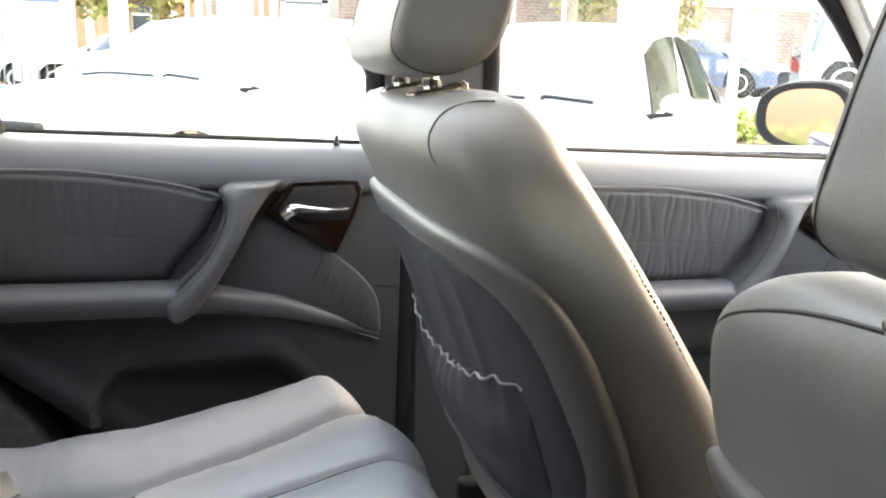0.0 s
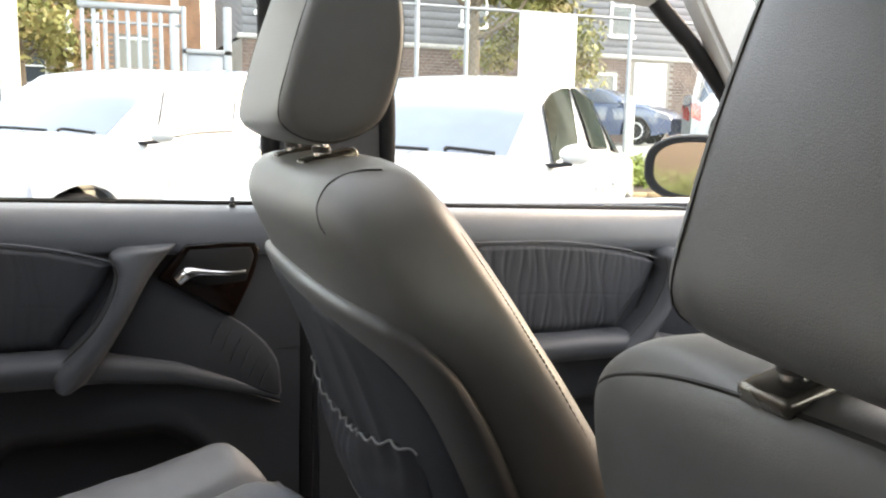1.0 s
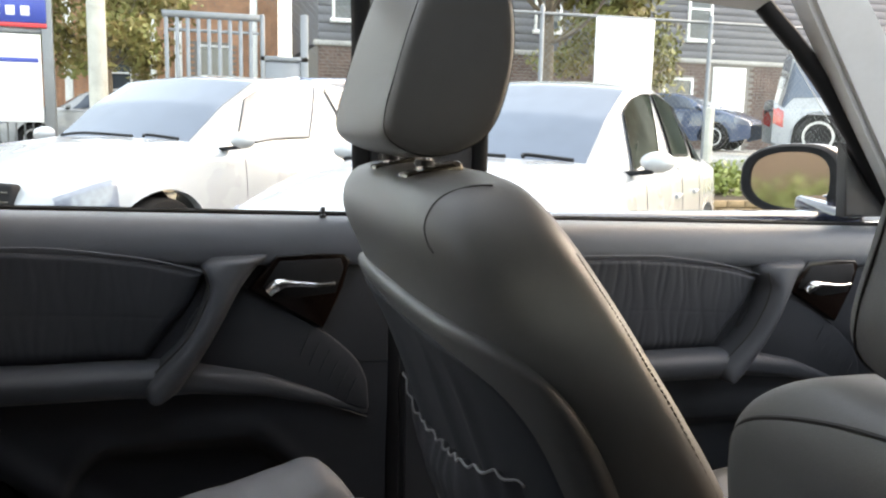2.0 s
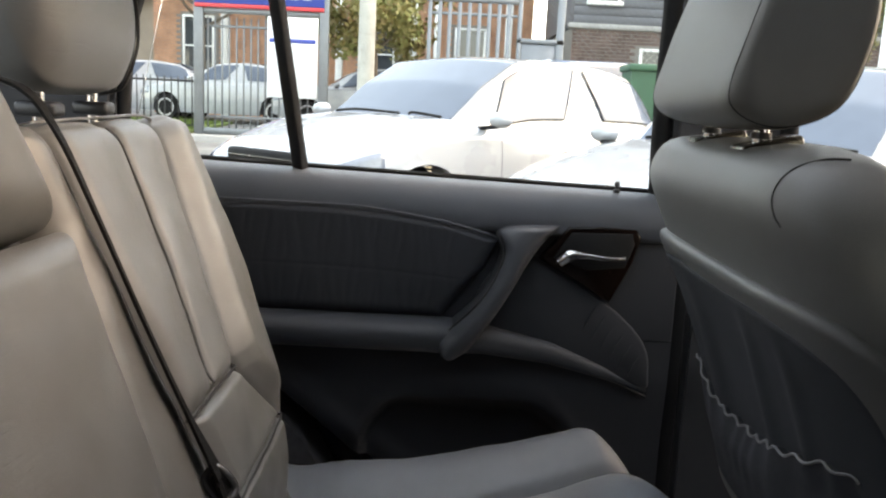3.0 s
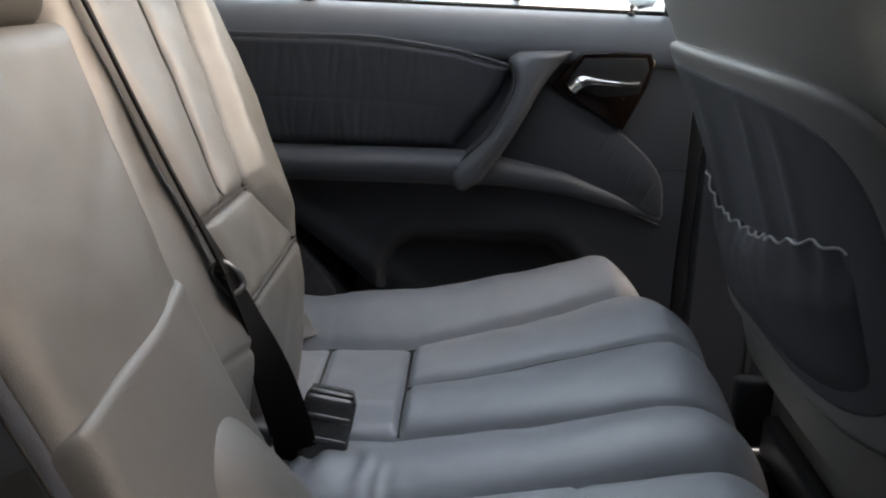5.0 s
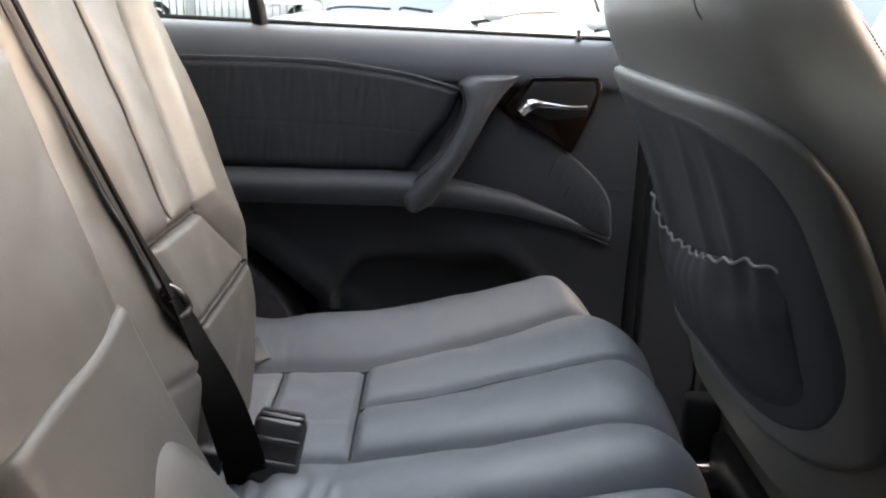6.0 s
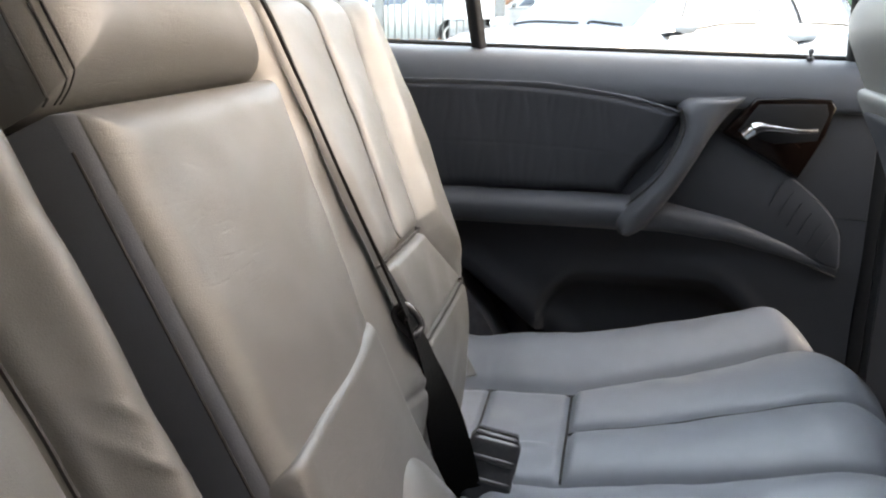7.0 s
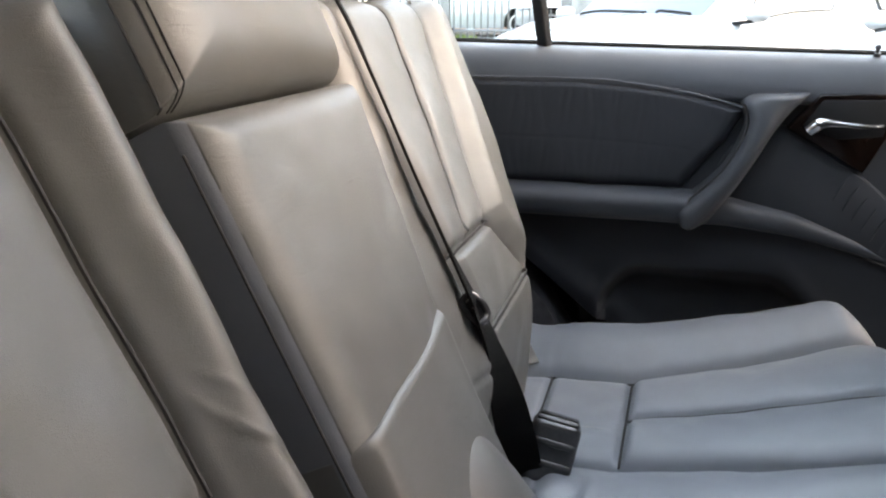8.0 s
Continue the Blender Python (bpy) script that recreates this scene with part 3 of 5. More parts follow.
mirror = part("wing_mirror", rings([oval(o, k) for o, k in ((0.012, 0.84), (-0.002, 0.88), (-0.006, 0.95), (0.0, 1.0), (0.04, 1.0), (0.08, 0.88), (0.105, 0.6), (0.112, 0.25))]), CARPAINT, front_door, "dark blue wing mirror housing")
part("mirror_bezel", rings([oval(o, k) for o, k in ((-0.004, 0.75), (-0.011, 0.78), (-0.013, 0.92), (-0.006, 0.985), (0.004, 1.003), (0.006, 0.80))]), RUBBER, mirror, "black mirror surround")
part("mirror_glass", rings([oval(o, 0.78) for o in (-0.0065, 0.002)]), mirror_glass, mirror, "silvered mirror glass", smooth=False)
part("mirror_arm", beam((0.99, 0.76, 0.945), (1.0, 0.90, 0.965), 0.06, 0.03, 0.01), CARPAINT, mirror)


# ---- front seats ----
def front_seat(label, breadth=1.0, shift=0.0, yoke=False):
    """A seat at the passenger's place; breadth widens its back, shift moves the headrest sideways."""
    seat = thing("front_seat", (0.3, 0.325, 0.28), label, "car seat", "front seats")
    C = 0.325
    zr = [0.40, 0.50, 0.60, 0.70, 0.78, 0.85, 0.90, 0.95, 1.00, 1.03, 1.05, 1.058]
    xrear = [0.175, 0.155, 0.128, 0.102, 0.077, 0.051, 0.032, 0.010, -0.012, -0.010, 0.006, 0.044]
    if yoke:
        xrear = [0.175, 0.155, 0.130, 0.106, 0.084, 0.062, 0.046, 0.028, 0.008, 0.008, 0.020, 0.050]
    xfront = [0.42, 0.40, 0.365, 0.325, 0.285, 0.240, 0.205, 0.170, 0.135, 0.112, 0.092, 0.074]
    half = [breadth * h for h in (0.235, 0.242, 0.248, 0.253, 0.256, 0.256, 0.255, 0.252, 0.240, 0.222, 0.195, 0.15)]
    if yoke:
        half = [0.328, 0.328, 0.328, 0.328, 0.328, 0.328, 0.324, 0.304, 0.266, 0.230, 0.184, 0.125]
    fine = [smooth_line([(v, 0, z) for v, z in zip(vals, zr)], 10) for vals in (xrear, xfront, half)]
    zr = np.array([p.z for p in fine[0]])
    xrear, xfront, half = (np.array([p.x for p in line]) for line in fine)
    loops = []
    zz = np.concatenate([np.linspace(0.555, 0.98, 40), np.linspace(0.985, 1.058, 16)])
    for z in zz:
        a, b, w = np.interp(z, zr, xrear), np.interp(z, zr, xfront), np.interp(z, zr, half)
        loop = []
        for th in np.linspace(0, 2 * math.pi, 96, endpoint=False):
            c, s = math.cos(th), math.sin(th)
            px = math.copysign(abs(c) ** (0.42 if c > 0 else 0.60), c)
            pyy = math.copysign(abs(s) ** (0.36 if c > 0 else 0.50 - 0.14 * (1 - abs(c)) ** 2), s)
            x = (a + b) / 2 + px * (b - a) / 2
            y = C + pyy * w
            if px > 0:      # hollow between the bolsters in front
                x -= 0.05 * max(0, 1 - (abs(y - C) / 0.16) ** 2) * min(1, (1.05 - z) / 0.2)
            loop.append((x, y, z))
        loops.append(loop)
    part("backrest", rings(loops), LEATHER, seat, "taupe-grey leather backrest with side bolsters")

    def edge(z, px, sy, ex=0.0):
        a, b, w = np.interp(z, zr, xrear), np.interp(z, zr, xfront), np.interp(z, zr, half)
        out = (1 - abs(px) ** (2 / 0.42)) ** 0.18 if px > 0 else (1 - abs(px) ** (2 / 0.60)) ** 0.25
        return ((a + b) / 2 + px * (b - a) / 2, C + sy * (w * out + ex), z)
    for sy in (-1, 1):
        line = [edge(z, q, sy, 0.0008) for z, q in ((0.998, -0.80), (1.006, -0.82), (1.020, -0.82), (1.035, -0.76), (1.045, -0.62), (1.0505, -0.27), (1.051, 0.15))]
        if not yoke:
            part("back_seam", tube(line, 0.0009, 6), THREAD, seat, "dark stitched seam")
        row = smooth_line([edge(z, 0.72, sy, 0.0005) for z in (0.60, 0.68, 0.75, 0.85, 0.92, 0.97, 1.0)], 14)
        sv, sf = [], []
        for k in range(0, len(row) - 1):
            v, fc = tube([row[k], row[k].lerp(row[k + 1], 0.6)], 0.0008, 5, 1)
            sf += [tuple(i + len(sv) for i in q) for q in fc]
            sv += v
        part("bolster_stitching", (sv, sf), STITCH, seat, "row of dark stitches")
    if yoke:      # seam running over the shoulders of the back
        line = []
        for y, z in ((0.975, 0.955), (0.955, 0.985), (0.88, 1.015), (0.70, 1.036), (0.45, 1.044), (0.0, 1.048), (-0.45, 1.044), (-0.70, 1.036), (-0.88, 1.015), (-0.955, 0.985)):
            a, b, w = np.interp(z, zr, xrear), np.interp(z, zr, xfront), np.interp(z, zr, half)
            c = math.sqrt(max(0.0, 1 - abs(y) ** 4)) ** 0.60
            line.append(((a + b) / 2 - c * (b - a) / 2, C + y * w, z))
        part("shoulder_seam", tube(line, 0.0016, 6, 5), THREAD, seat, "dark stitched seam")

    # hard shell on the back
    def shell(U, V):
        q = 2 * V - 1
        u, v = U * np.sqrt(1 - 0.25 * q ** 4), q * np.sqrt(1 - 0.25 * U ** 4)
        z = (0.565 if yoke else 0.615) + 0.327 * (v + 1) / 2
        w, xr, xf = np.interp(z, zr, half), np.interp(z, zr, xrear), np.interp(z, zr, xfront)
        reach = np.interp(z, [0.6, 0.70, 0.80, 0.86, 0.95], [0.100, 0.092, 0.083, 0.079, 0.072])
        far = np.arccos(np.clip(1 - 2 * reach / (xf - xr), 0, 1) ** (1 / 0.60))
        th = far * np.abs(u) ** 1.3
        px, py2 = np.cos(th) ** 0.60, np.sin(th) ** (0.50 - 0.14 * (1 - np.cos(th)) ** 2)
        e = np.maximum(-np.log(np.exp(-80 * (1 - np.abs(U)) * 0.20) + np.exp(-80 * (1 - np.abs(q)) * 0.16)) / 80, 0)
        lift = 0.012 - 0.0075 * sstep(0.016, 0.085, e) - roll(e, 0.0145)
        turn = np.arctan2(py2 ** 3 / w, px ** 2.33 * 0.83 / ((xf - xr) / 2))
        return (xr + xf) / 2 - px * (xf - xr) / 2 - lift * np.cos(turn), C + np.sign(U) * (py2 * w + lift * np.sin(turn)), z
    back = part("back_shell", skin(shell, np.linspace(-1, 1, 180), np.linspace(0, 1, 110), (0.03, 0, 0)), SHELL_RIM, seat, "grey raised rim round the back of the seat")

    def lining(U, V):
        x, y, z = shell(0.83 * U * np.sqrt(1 - 0.32 * V ** 4), (1 + 0.87 * V * np.sqrt(1 - 0.32 * U ** 4)) / 2)
        x = x - 0.0020 + 0.004 * sstep(0.95, 1.0, np.maximum(np.abs(U), np.abs(V)))
        for c, w, h in ((0.235, 0.016, 0.0060), (0.165, 0.012, 0.0040), (0.40, 0.03, 0.004)):
            x = x - h * groove(y - c + 0.10 * (z - 0.80), w) * sstep(-1, -0.2, V) * sstep(1.0, 0.55, V)
        return x + 0.0012 * wobble(y, z, 30, 4), y, z
    part("back_lining", skin(lining, np.linspace(-1, 1, 130), np.linspace(-1, 1, 80), (0.012, 0, 0)), SHELL, back, "dark recessed cloth lining")

    # gathered pocket
    def lip(y):
        return np.interp(y, [0.10, 0.13, 0.20, 0.29, 0.36, 0.42, 0.46, 0.50, 0.53], [0.800, 0.803, 0.783, 0.764, 0.757, 0.757, 0.768, 0.783, 0.795])

    def bag(U, V):
        y = 0.105 + U * 0.40
        top = lip(y)
        z = 0.640 + V * (top - 0.640) + 0.02 * (1 - V) * (2 * U - 1) ** 2
        xr, xf = np.interp(z, zr, xrear), np.interp(z, zr, xfront)
        turn = np.clip(np.abs(y - C) / np.interp(z, zr, half), 0, 0.97) ** 2.2
        x = (xr + xf) / 2 - (1 - turn ** 2) ** 0.30 * (xf - xr) / 2 - 0.0070 - 0.018 * np.sin(np.clip(V, 0, 1) * math.pi) ** 0.7 * np.sin(U * math.pi) ** 0.6 - 0.007 * np.sin(U * math.pi) * V
        f = 0.0013 * np.sin(U * 62 + 2 * np.sin(U * 13)) * V ** 3
        return x + f + 0.002 * wobble(U * 2, V * 2, 6), y, z + 0.0025 * np.sin(U * 75 + np.sin(U * 17)) * V ** 6
    bagp = part("seat_pocket", skin(bag, np.linspace(0, 1, 150), np.linspace(0, 1, 50), (0.012, 0, 0)), POCKET, seat, "slack grey elastic pocket")
    us = np.linspace(0, 1, 110)
    bx, by, bz = bag(us, np.ones_like(us))
    part("pocket_piping", tube(list(zip(bx - 0.001, by, bz)), 0.0014, 6, 1), PIPING, bagp, "pale frayed piping")

    # headrest
    side = smooth_line([(-0.022, 0, 1.088), (-0.014, 0, 1.14), (0.008, 0, 1.21), (0.03, 0, 1.258), (0.058, 0, 1.266), (0.084, 0, 1.236), (0.096, 0, 1.18), (0.089, 0, 1.125), (0.068, 0, 1.085), (0.02, 0, 1.069)], 6, True)
    mid = Vector((0.038, 0, 1.165))
    loops = []
    for y, k in ((-0.138, 0.72), (-0.1375, 0.86), (-0.135, 0.93), (-0.130, 0.965), (-0.121, 0.99), (-0.105, 1.0), (-0.05, 1.015), (0, 1.02), (0.05, 1.015), (0.105, 1.0), (0.121, 0.99), (0.130, 0.965), (0.135, 0.93), (0.1375, 0.86), (0.138, 0.72)):
        loops.append([(mid.x + (p.x - mid.x) * k, C + shift + y, mid.z + (p.z - mid.z) * k) for p in side])
    head = part("headrest", rings(loops), LEATHER, seat, "taupe-grey leather headrest")
    for sy in (-1, 1):
        part("headrest_seam", tube([(mid.x + (p.x - mid.x) * 0.972, C + shift + sy * 0.1295, mid.z + (p.z - mid.z) * 0.972) for p in side[::3]], 0.0006, 6, 3, True), THREAD, head, "stitched edge seam")
        part("headrest_post", lathe([(0.0075, 0.98), (0.0075, 1.09)], (0.030, C + sy * 0.072, 0), "z", 14), CHROME, head, "chrome post")
        part("post_guide", box(-0.028, 0.028, -0.018, 0.018, -0.006, 0.0055, 0.004, 3, Matrix.Translation((0.036, C + sy * 0.072, 1.0545)) @ pose(0, 0, 0, 0, -14, 0)), GUIDE, seat, "dull bronze metal post guide")
        part("guide_collar", lathe([(0.007, 1.060), (0.0095, 1.0605), (0.0095, 1.066), (0.007, 1.067)], (0.030, C + sy * 0.072, 0), "z", 16), BLACK, seat)

    # cushion and base
    def cush(U, V):
        e = np.minimum(np.minimum(U - 0.22, 0.74 - U), 0.255 - np.abs(V))
        z = 0.50 + 0.06 * sstep(0.25, 0.7, U) + 0.035 * sstep(0.14, 0.20, np.abs(V)) - roll(e, 0.05) - 0.006 * groove(np.abs(V) - 0.155)
        return U, C + V, z
    part("seat_cushion", skin(cush, np.linspace(0.22, 0.74, 70), np.linspace(-0.255, 0.255, 70), (0, 0, -0.12)), LEATHER, seat, "taupe-grey leather cushion")
    part("seat_base", box(0.20, 0.68, C - 0.22, C + 0.22, 0.36, 0.43, 0.015), BLACK, seat, "black seat base")
    part("seat_end_cap", box(0.165, 0.42, C - 0.262, C - 0.235, 0.36, 0.47, 0.012, 3), SHELL, seat)
    part("seat_end_cap", box(0.165, 0.42, C + 0.235, C + 0.262, 0.36, 0.47, 0.012, 3), SHELL, seat)
    for sy in (-1, 1):
        part("seat_rail", box(0.16, 0.74, C + sy * 0.19 - 0.02, C + sy * 0.19 + 0.02, 0.275, 0.365, 0.006), BLACK, seat, "black steel rail")
    return seat


passenger_seat = front_seat("taupe-grey leather front passenger seat with raised headrest")
driver_seat = front_seat("taupe-grey leather driver seat set lower and further forward", 1.07, -0.025, True)
driver_seat.matrix_basis = pose(0.3 + 0.12, -0.325, 0.28 - 0.085)

# ---- rear bench ----
bench = thing("rear_bench", (-0.3, 0, 0.28), "grey leather rear bench seat with a folded centre armrest", "car seat")


def back_x(z):
    return -0.50 - 0.48 * (z - 0.75)


def back_place(y, z, proud):
    """A place on the leaning back, raised forwards by proud."""
    return back_x(z) + proud * 0.90, y, z + proud * 0.43


def inner_edge(z, sgn, y0):
    """Inner side of an outer backrest; beside the armrest it slants with it."""
    return np.interp(z, [0.50, 0.65, 0.77, 0.86, 0.95], [0.070, 0.076, 0.097, 0.131, y0]) if sgn > 0 else y0 + 0.0 * z


def outer_back(sgn, y0, y1):
    def f(U, V):
        top = 1.045 - roll(np.minimum(U - y0, y1 - U), 0.045) * 0.6
        z = 0.44 + (V - 0.44) * (top - 0.44) / (1.045 - 0.44)
        rim = np.interp(z, [0.44, 0.60, 0.67, 0.73, 0.79, 0.85, 0.90, 1.05], [0.520, 0.528, 0.540, 0.562, 0.592, 0.618, 0.630, 0.640])
        inner = inner_edge(z, sgn, y0)
        y = inner + (U - y0) * (rim - inner) / (y1 - y0)
        A, Cc, B = seam_a(z), seam_c(z) - (0.026 if sgn < 0 else 0.0), seam_b(z)
        p = 0.012 + 0.0 * y
        # bolsters beside the insert
        p = p + 0.022 * sstep(A, A + 0.05, y) * np.interp(z, [0.6, 0.8], [0.75, 1.0])
        p = p + (0.022 if sgn > 0 else 0.032) * sstep(Cc, Cc - 0.06, y)
        # puffed panels of the insert
        ins = sstep(A, A - 0.03, y) * sstep(Cc, Cc + 0.03, y)
        upper = sstep(0.752, 0.775, z)
        p = p + 0.006 * ins * (1 - upper) * sstep(0.757, 0.748, z) + 0.006 * ins
        p = p + 0.007 * np.sin(np.clip((y - Cc) / (B - Cc), 0, 1) * math.pi) * upper + 0.007 * np.sin(np.clip((y - B) / (A - B), 0, 1) * math.pi) * upper
        p = p - 0.011 * groove(y - A, 0.007) - 0.011 * groove(y - Cc, 0.007) - 0.010 * groove(y - B, 0.007) * upper
        p = p - 0.010 * groove(z - 0.757, 0.004) * ins - 0.009 * groove(z - 0.672 - 0.03 * (y - 0.39), 0.004) * ins
        p = p - 0.11 * np.clip((0.672 - z) / 0.185, 0, 1) ** 1.4      # turns away above the cushion
        if sgn > 0:
            p = p - 0.012 * sstep(0.66, 0.54, z) * sstep(0.33, 0.27, y) - 0.003 * groove(z - 0.645 + 0.2 * (y - 0.2), 0.004) * sstep(0.23, 0.20, y)
        e = np.minimum(np.minimum(U - y0, (y1 - U) * (rim - y0) / (y1 - y0)), (1.045 - V) * 1.1)
        p = p - roll(e, 0.042) - 0.0028 * groove(z - 1.034, 0.003)
        p = p + 0.0014 * wobble(y, z, 38, sgn) + 0.0006 * wobble(y, z, 90, 1 + sgn)
        if sgn < 0:      # wrinkles where people lean
            for cy, cz, sl in ((0.19, 0.80, 0.9), (0.20, 0.785, 0.7), (0.185, 0.765, 1.1), (0.24, 0.70, 0.5)):
                p = p + 0.0012 * groove((y - cy) - sl * (z - cz), 0.004) * np.exp(-((z - cz) / 0.018) ** 2 - ((y - cy) / 0.03) ** 2)
        x, yy, zz = back_place(y, z, p)
        return x, sgn * yy, zz
    return f


def seam_a(z):
    return np.interp(z, [0.44, 0.60, 0.665, 0.690, 0.745, 0.765, 0.863, 0.939, 1.05], [0.485, 0.498, 0.503, 0.492, 0.440, 0.434, 0.475, 0.510, 0.555])


def seam_b(z):
    return np.interp(z, [0.76, 0.807, 0.89, 0.947, 1.05], [0.335, 0.354, 0.380, 0.396, 0.415])


def seam_c(z):
    return np.interp(z, [0.44, 0.76, 1.05], [0.262, 0.252, 0.262])


def stitch(f, uv, parent, raised=(0.0078, 0.0037), r=0.0016):
    """A dark seam drawn on the surface f through (u, v) places."""
    U, V = np.array([a for a, _ in uv]), np.array([b for _, b in uv])
    X, Y, Z = f(U, V)
    X, Z = X + raised[0], Z + raised[1]
    return part("seam", tube(list(zip(X.tolist(), Y.tolist(), Z.tolist())), r, 5, 1), THREAD, parent)


for sgn, y0, y1, lab in ((1, 0.165, 0.650, "grey leather outer backrest with stitched panels"), (-1, 0.161, 0.650, "grey leather outer backrest")):
    f = outer_back(sgn, y0, y1)
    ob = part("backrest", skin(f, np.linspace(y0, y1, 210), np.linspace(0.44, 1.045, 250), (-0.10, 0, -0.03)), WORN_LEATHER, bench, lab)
    tip = lambda y, z, p: tuple(v if i != 1 else sgn * v for i, v in enumerate(back_place(y, z, p)))
    part("top_piping", tube([tip(0.20, 1.034, -0.004), tip(0.26, 1.040, 0.006), tip(0.42, 1.042, 0.006), tip(0.54, 1.042, 0.006), tip(0.61, 1.030, -0.004)], 0.0017, 6), WORN_LEATHER, ob, "leather piping along the top")

    def nominal(y, z, y0=y0, y1=y1):
        rim = np.interp(z, [0.44, 0.60, 0.67, 0.73, 0.79, 0.85, 0.90, 1.05], [0.520, 0.528, 0.540, 0.562, 0.592, 0.618, 0.630, 0.640])
        inner = inner_edge(z, sgn, y0)
        return y0 + (y - inner) * (y1 - y0) / (rim - inner)
    zs = np.linspace(0.48, 1.03, 90)
    for line, zz in ((seam_a, zs), (lambda z: seam_c(z) - (0.026 if sgn < 0 else 0.0), zs), (seam_b, np.linspace(0.765, 1.03, 24))):
        stitch(f, [(float(nominal(line(z), z)), z) for z in zz], ob)
    for q in (0.757, 0.672):
        stitch(f, [(float(nominal(y, q)), q + (0.03 * (y - 0.39) if q < 0.7 else 0)) for y in np.linspace(float(seam_c(q)) + 0.003, float(seam_a(q)) - 0.003, 20)], ob)


# centre: fixed strip, folded armrest and pillow above it
def centre_strip(U, V):
    p = -0.004 + 0.0015 * wobble(U, V, 30) + 0.0 * U
    return back_place(U, V, p)


part("centre_panel", skin(centre_strip, np.linspace(-0.16, 0.172, 30), np.linspace(0.44, 1.03, 60), (-0.08, 0, -0.03)), SHELL, bench, "grey panel behind the armrest")


def soft_block(y0, y1, z0, z1, deep, r, bulge, near=1.0):
    """A padded block on the leaning back, its face raised by deep."""
    def f(U, V):
        e = np.minimum(np.minimum((U - y0) / near, y1 - U), np.minimum(V - z0, z1 - V) * 1.1)
        p = deep - roll(e, r) * (deep / r if deep < r else 1) + bulge * np.sin((U - y0) / (y1 - y0) * math.pi) * np.sin((V - z0) / (z1 - z0) * math.pi)
        flat = sstep(0.0, r, e)
        p = p + (0.0013 * wobble(U, V, 34, deep * 90) + 0.0005 * wobble(U, V, 95, 3)) * flat
        return block_place(U, V, np.where(e < 0.0006, 0.0, p))
    return f, rounded(y0, y1, 90), rounded(z0, z1, 120)


def rounded(a, b, n):
    """Steps from a to b, closer at both ends."""
    return np.concatenate([[a], a + 0.0006 + (b - a - 0.0012) * (0.5 - 0.5 * np.cos(np.linspace(0, math.pi, n))), [b]])


def block_place(U, V, p):
    """Narrows the block towards its foot on the far side."""
    lean = np.interp(V, [0.50, 0.70, 0.95, 1.08], [-0.012, -0.008, 0.0, 0.0])
    taper = np.interp(V, [0.50, 0.65, 0.77, 0.86, 0.95], [0.42, 0.46, 0.58, 0.78, 1.0])
    side = sstep(0.02, -0.06, U)
    return back_place((U - 0.015) * (taper + (1 - taper) * side) + 0.015 + lean * (1 - 0.5 * side), V, p)


ARM_Y0, ARM_Y1, ARM_NEAR = -0.142, 0.145, 1.35
f, us, vs = soft_block(ARM_Y0, ARM_Y1, 0.50, 0.947, 0.060, 0.028, 0.002, near=ARM_NEAR)
# Mesh is split so the side can carry its cool light as colour.
cut = int(np.searchsorted(us, ARM_Y0 + 0.007)) + 1
arm = part("centre_armrest", skin(f, us[cut - 1:], vs, (-0.02, 0, -0.01)), WORN_LEATHER, bench, "folded grey leather centre armrest")
part("armrest_side", skin(f, us[:cut], vs, (-0.02, 0, -0.01)), SIDE_COOL, arm, "leather side of the armrest, cool light put into its colour")


def flap(U, V):
    """A flap lying on the armrest, with a soft raised lip along its slanting top."""
    zl = 0.7490 + 0.09 * (U - ARM_Y1)
    Z = 0.50 + (V - 0.50) * (zl - 0.50) / 0.249
    e = np.minimum((U - ARM_Y0) / ARM_NEAR, ARM_Y1 - U)
    lip = np.sqrt(np.maximum(1 - np.clip(1 - (zl - Z) / 0.009, 0, 1) ** 2, 0))
    p = 0.061 - roll(e, 0.028) - 0.002 + 0.0066 * lip * np.minimum(sstep(0.0005, 0.016, (U - ARM_Y0) / ARM_NEAR), sstep(0.0005, 0.007, ARM_Y1 - U)) + 0.0012 * wobble(U, Z, 34, 2.0) * sstep(0, 0.028, e)
    return block_place(U, Z, p)


part("armrest_flap", skin(flap, rounded(ARM_Y0 + 0.0004, ARM_Y1 - 0.0004, 90), np.concatenate([np.linspace(0.50, 0.735, 60), np.linspace(0.7355, 0.749, 30)]), (-0.02, 0, -0.01)), WORN_LEATHER, arm, "lower leather flap of the armrest")
f, us, vs = soft_block(-0.140, 0.147, 0.951, 1.072, 0.062, 0.044, 0.010, near=1.4)
pil = part("centre_pillow", skin(f, us, vs, (-0.02, 0, -0.01)), WORN_LEATHER, bench, "padded leather roll over the armrest")
for d, rad in ((0.006, 0.0010), (0.016, 0.0008), (0.021, 0.0008)):
    zz = np.linspace(0.953, 1.070, 60)
    e = np.minimum(d / 1.4, np.minimum(zz - 0.951, 1.072 - zz) * 1.1)
    pp = 0.062 - roll(e, 0.044) + 0.010 * math.sin(d / 0.287 * math.pi) * np.sin((zz - 0.951) / 0.121 * math.pi)
    part("end_seam", tube([tuple(back_place(-0.140 + d, float(z), float(p))) for z, p in zip(zz, pp)], rad, 6, 1), THREAD, pil, "dark stitched end seam")
part("side_seam", tube([tuple(float(c) for c in block_place(ARM_Y0 + 0.0012, float(z), 0.0405)) for z in np.linspace(0.52, 0.925, 150)], 0.0010, 6, 1), THREAD, arm, "dark stitched side seam")


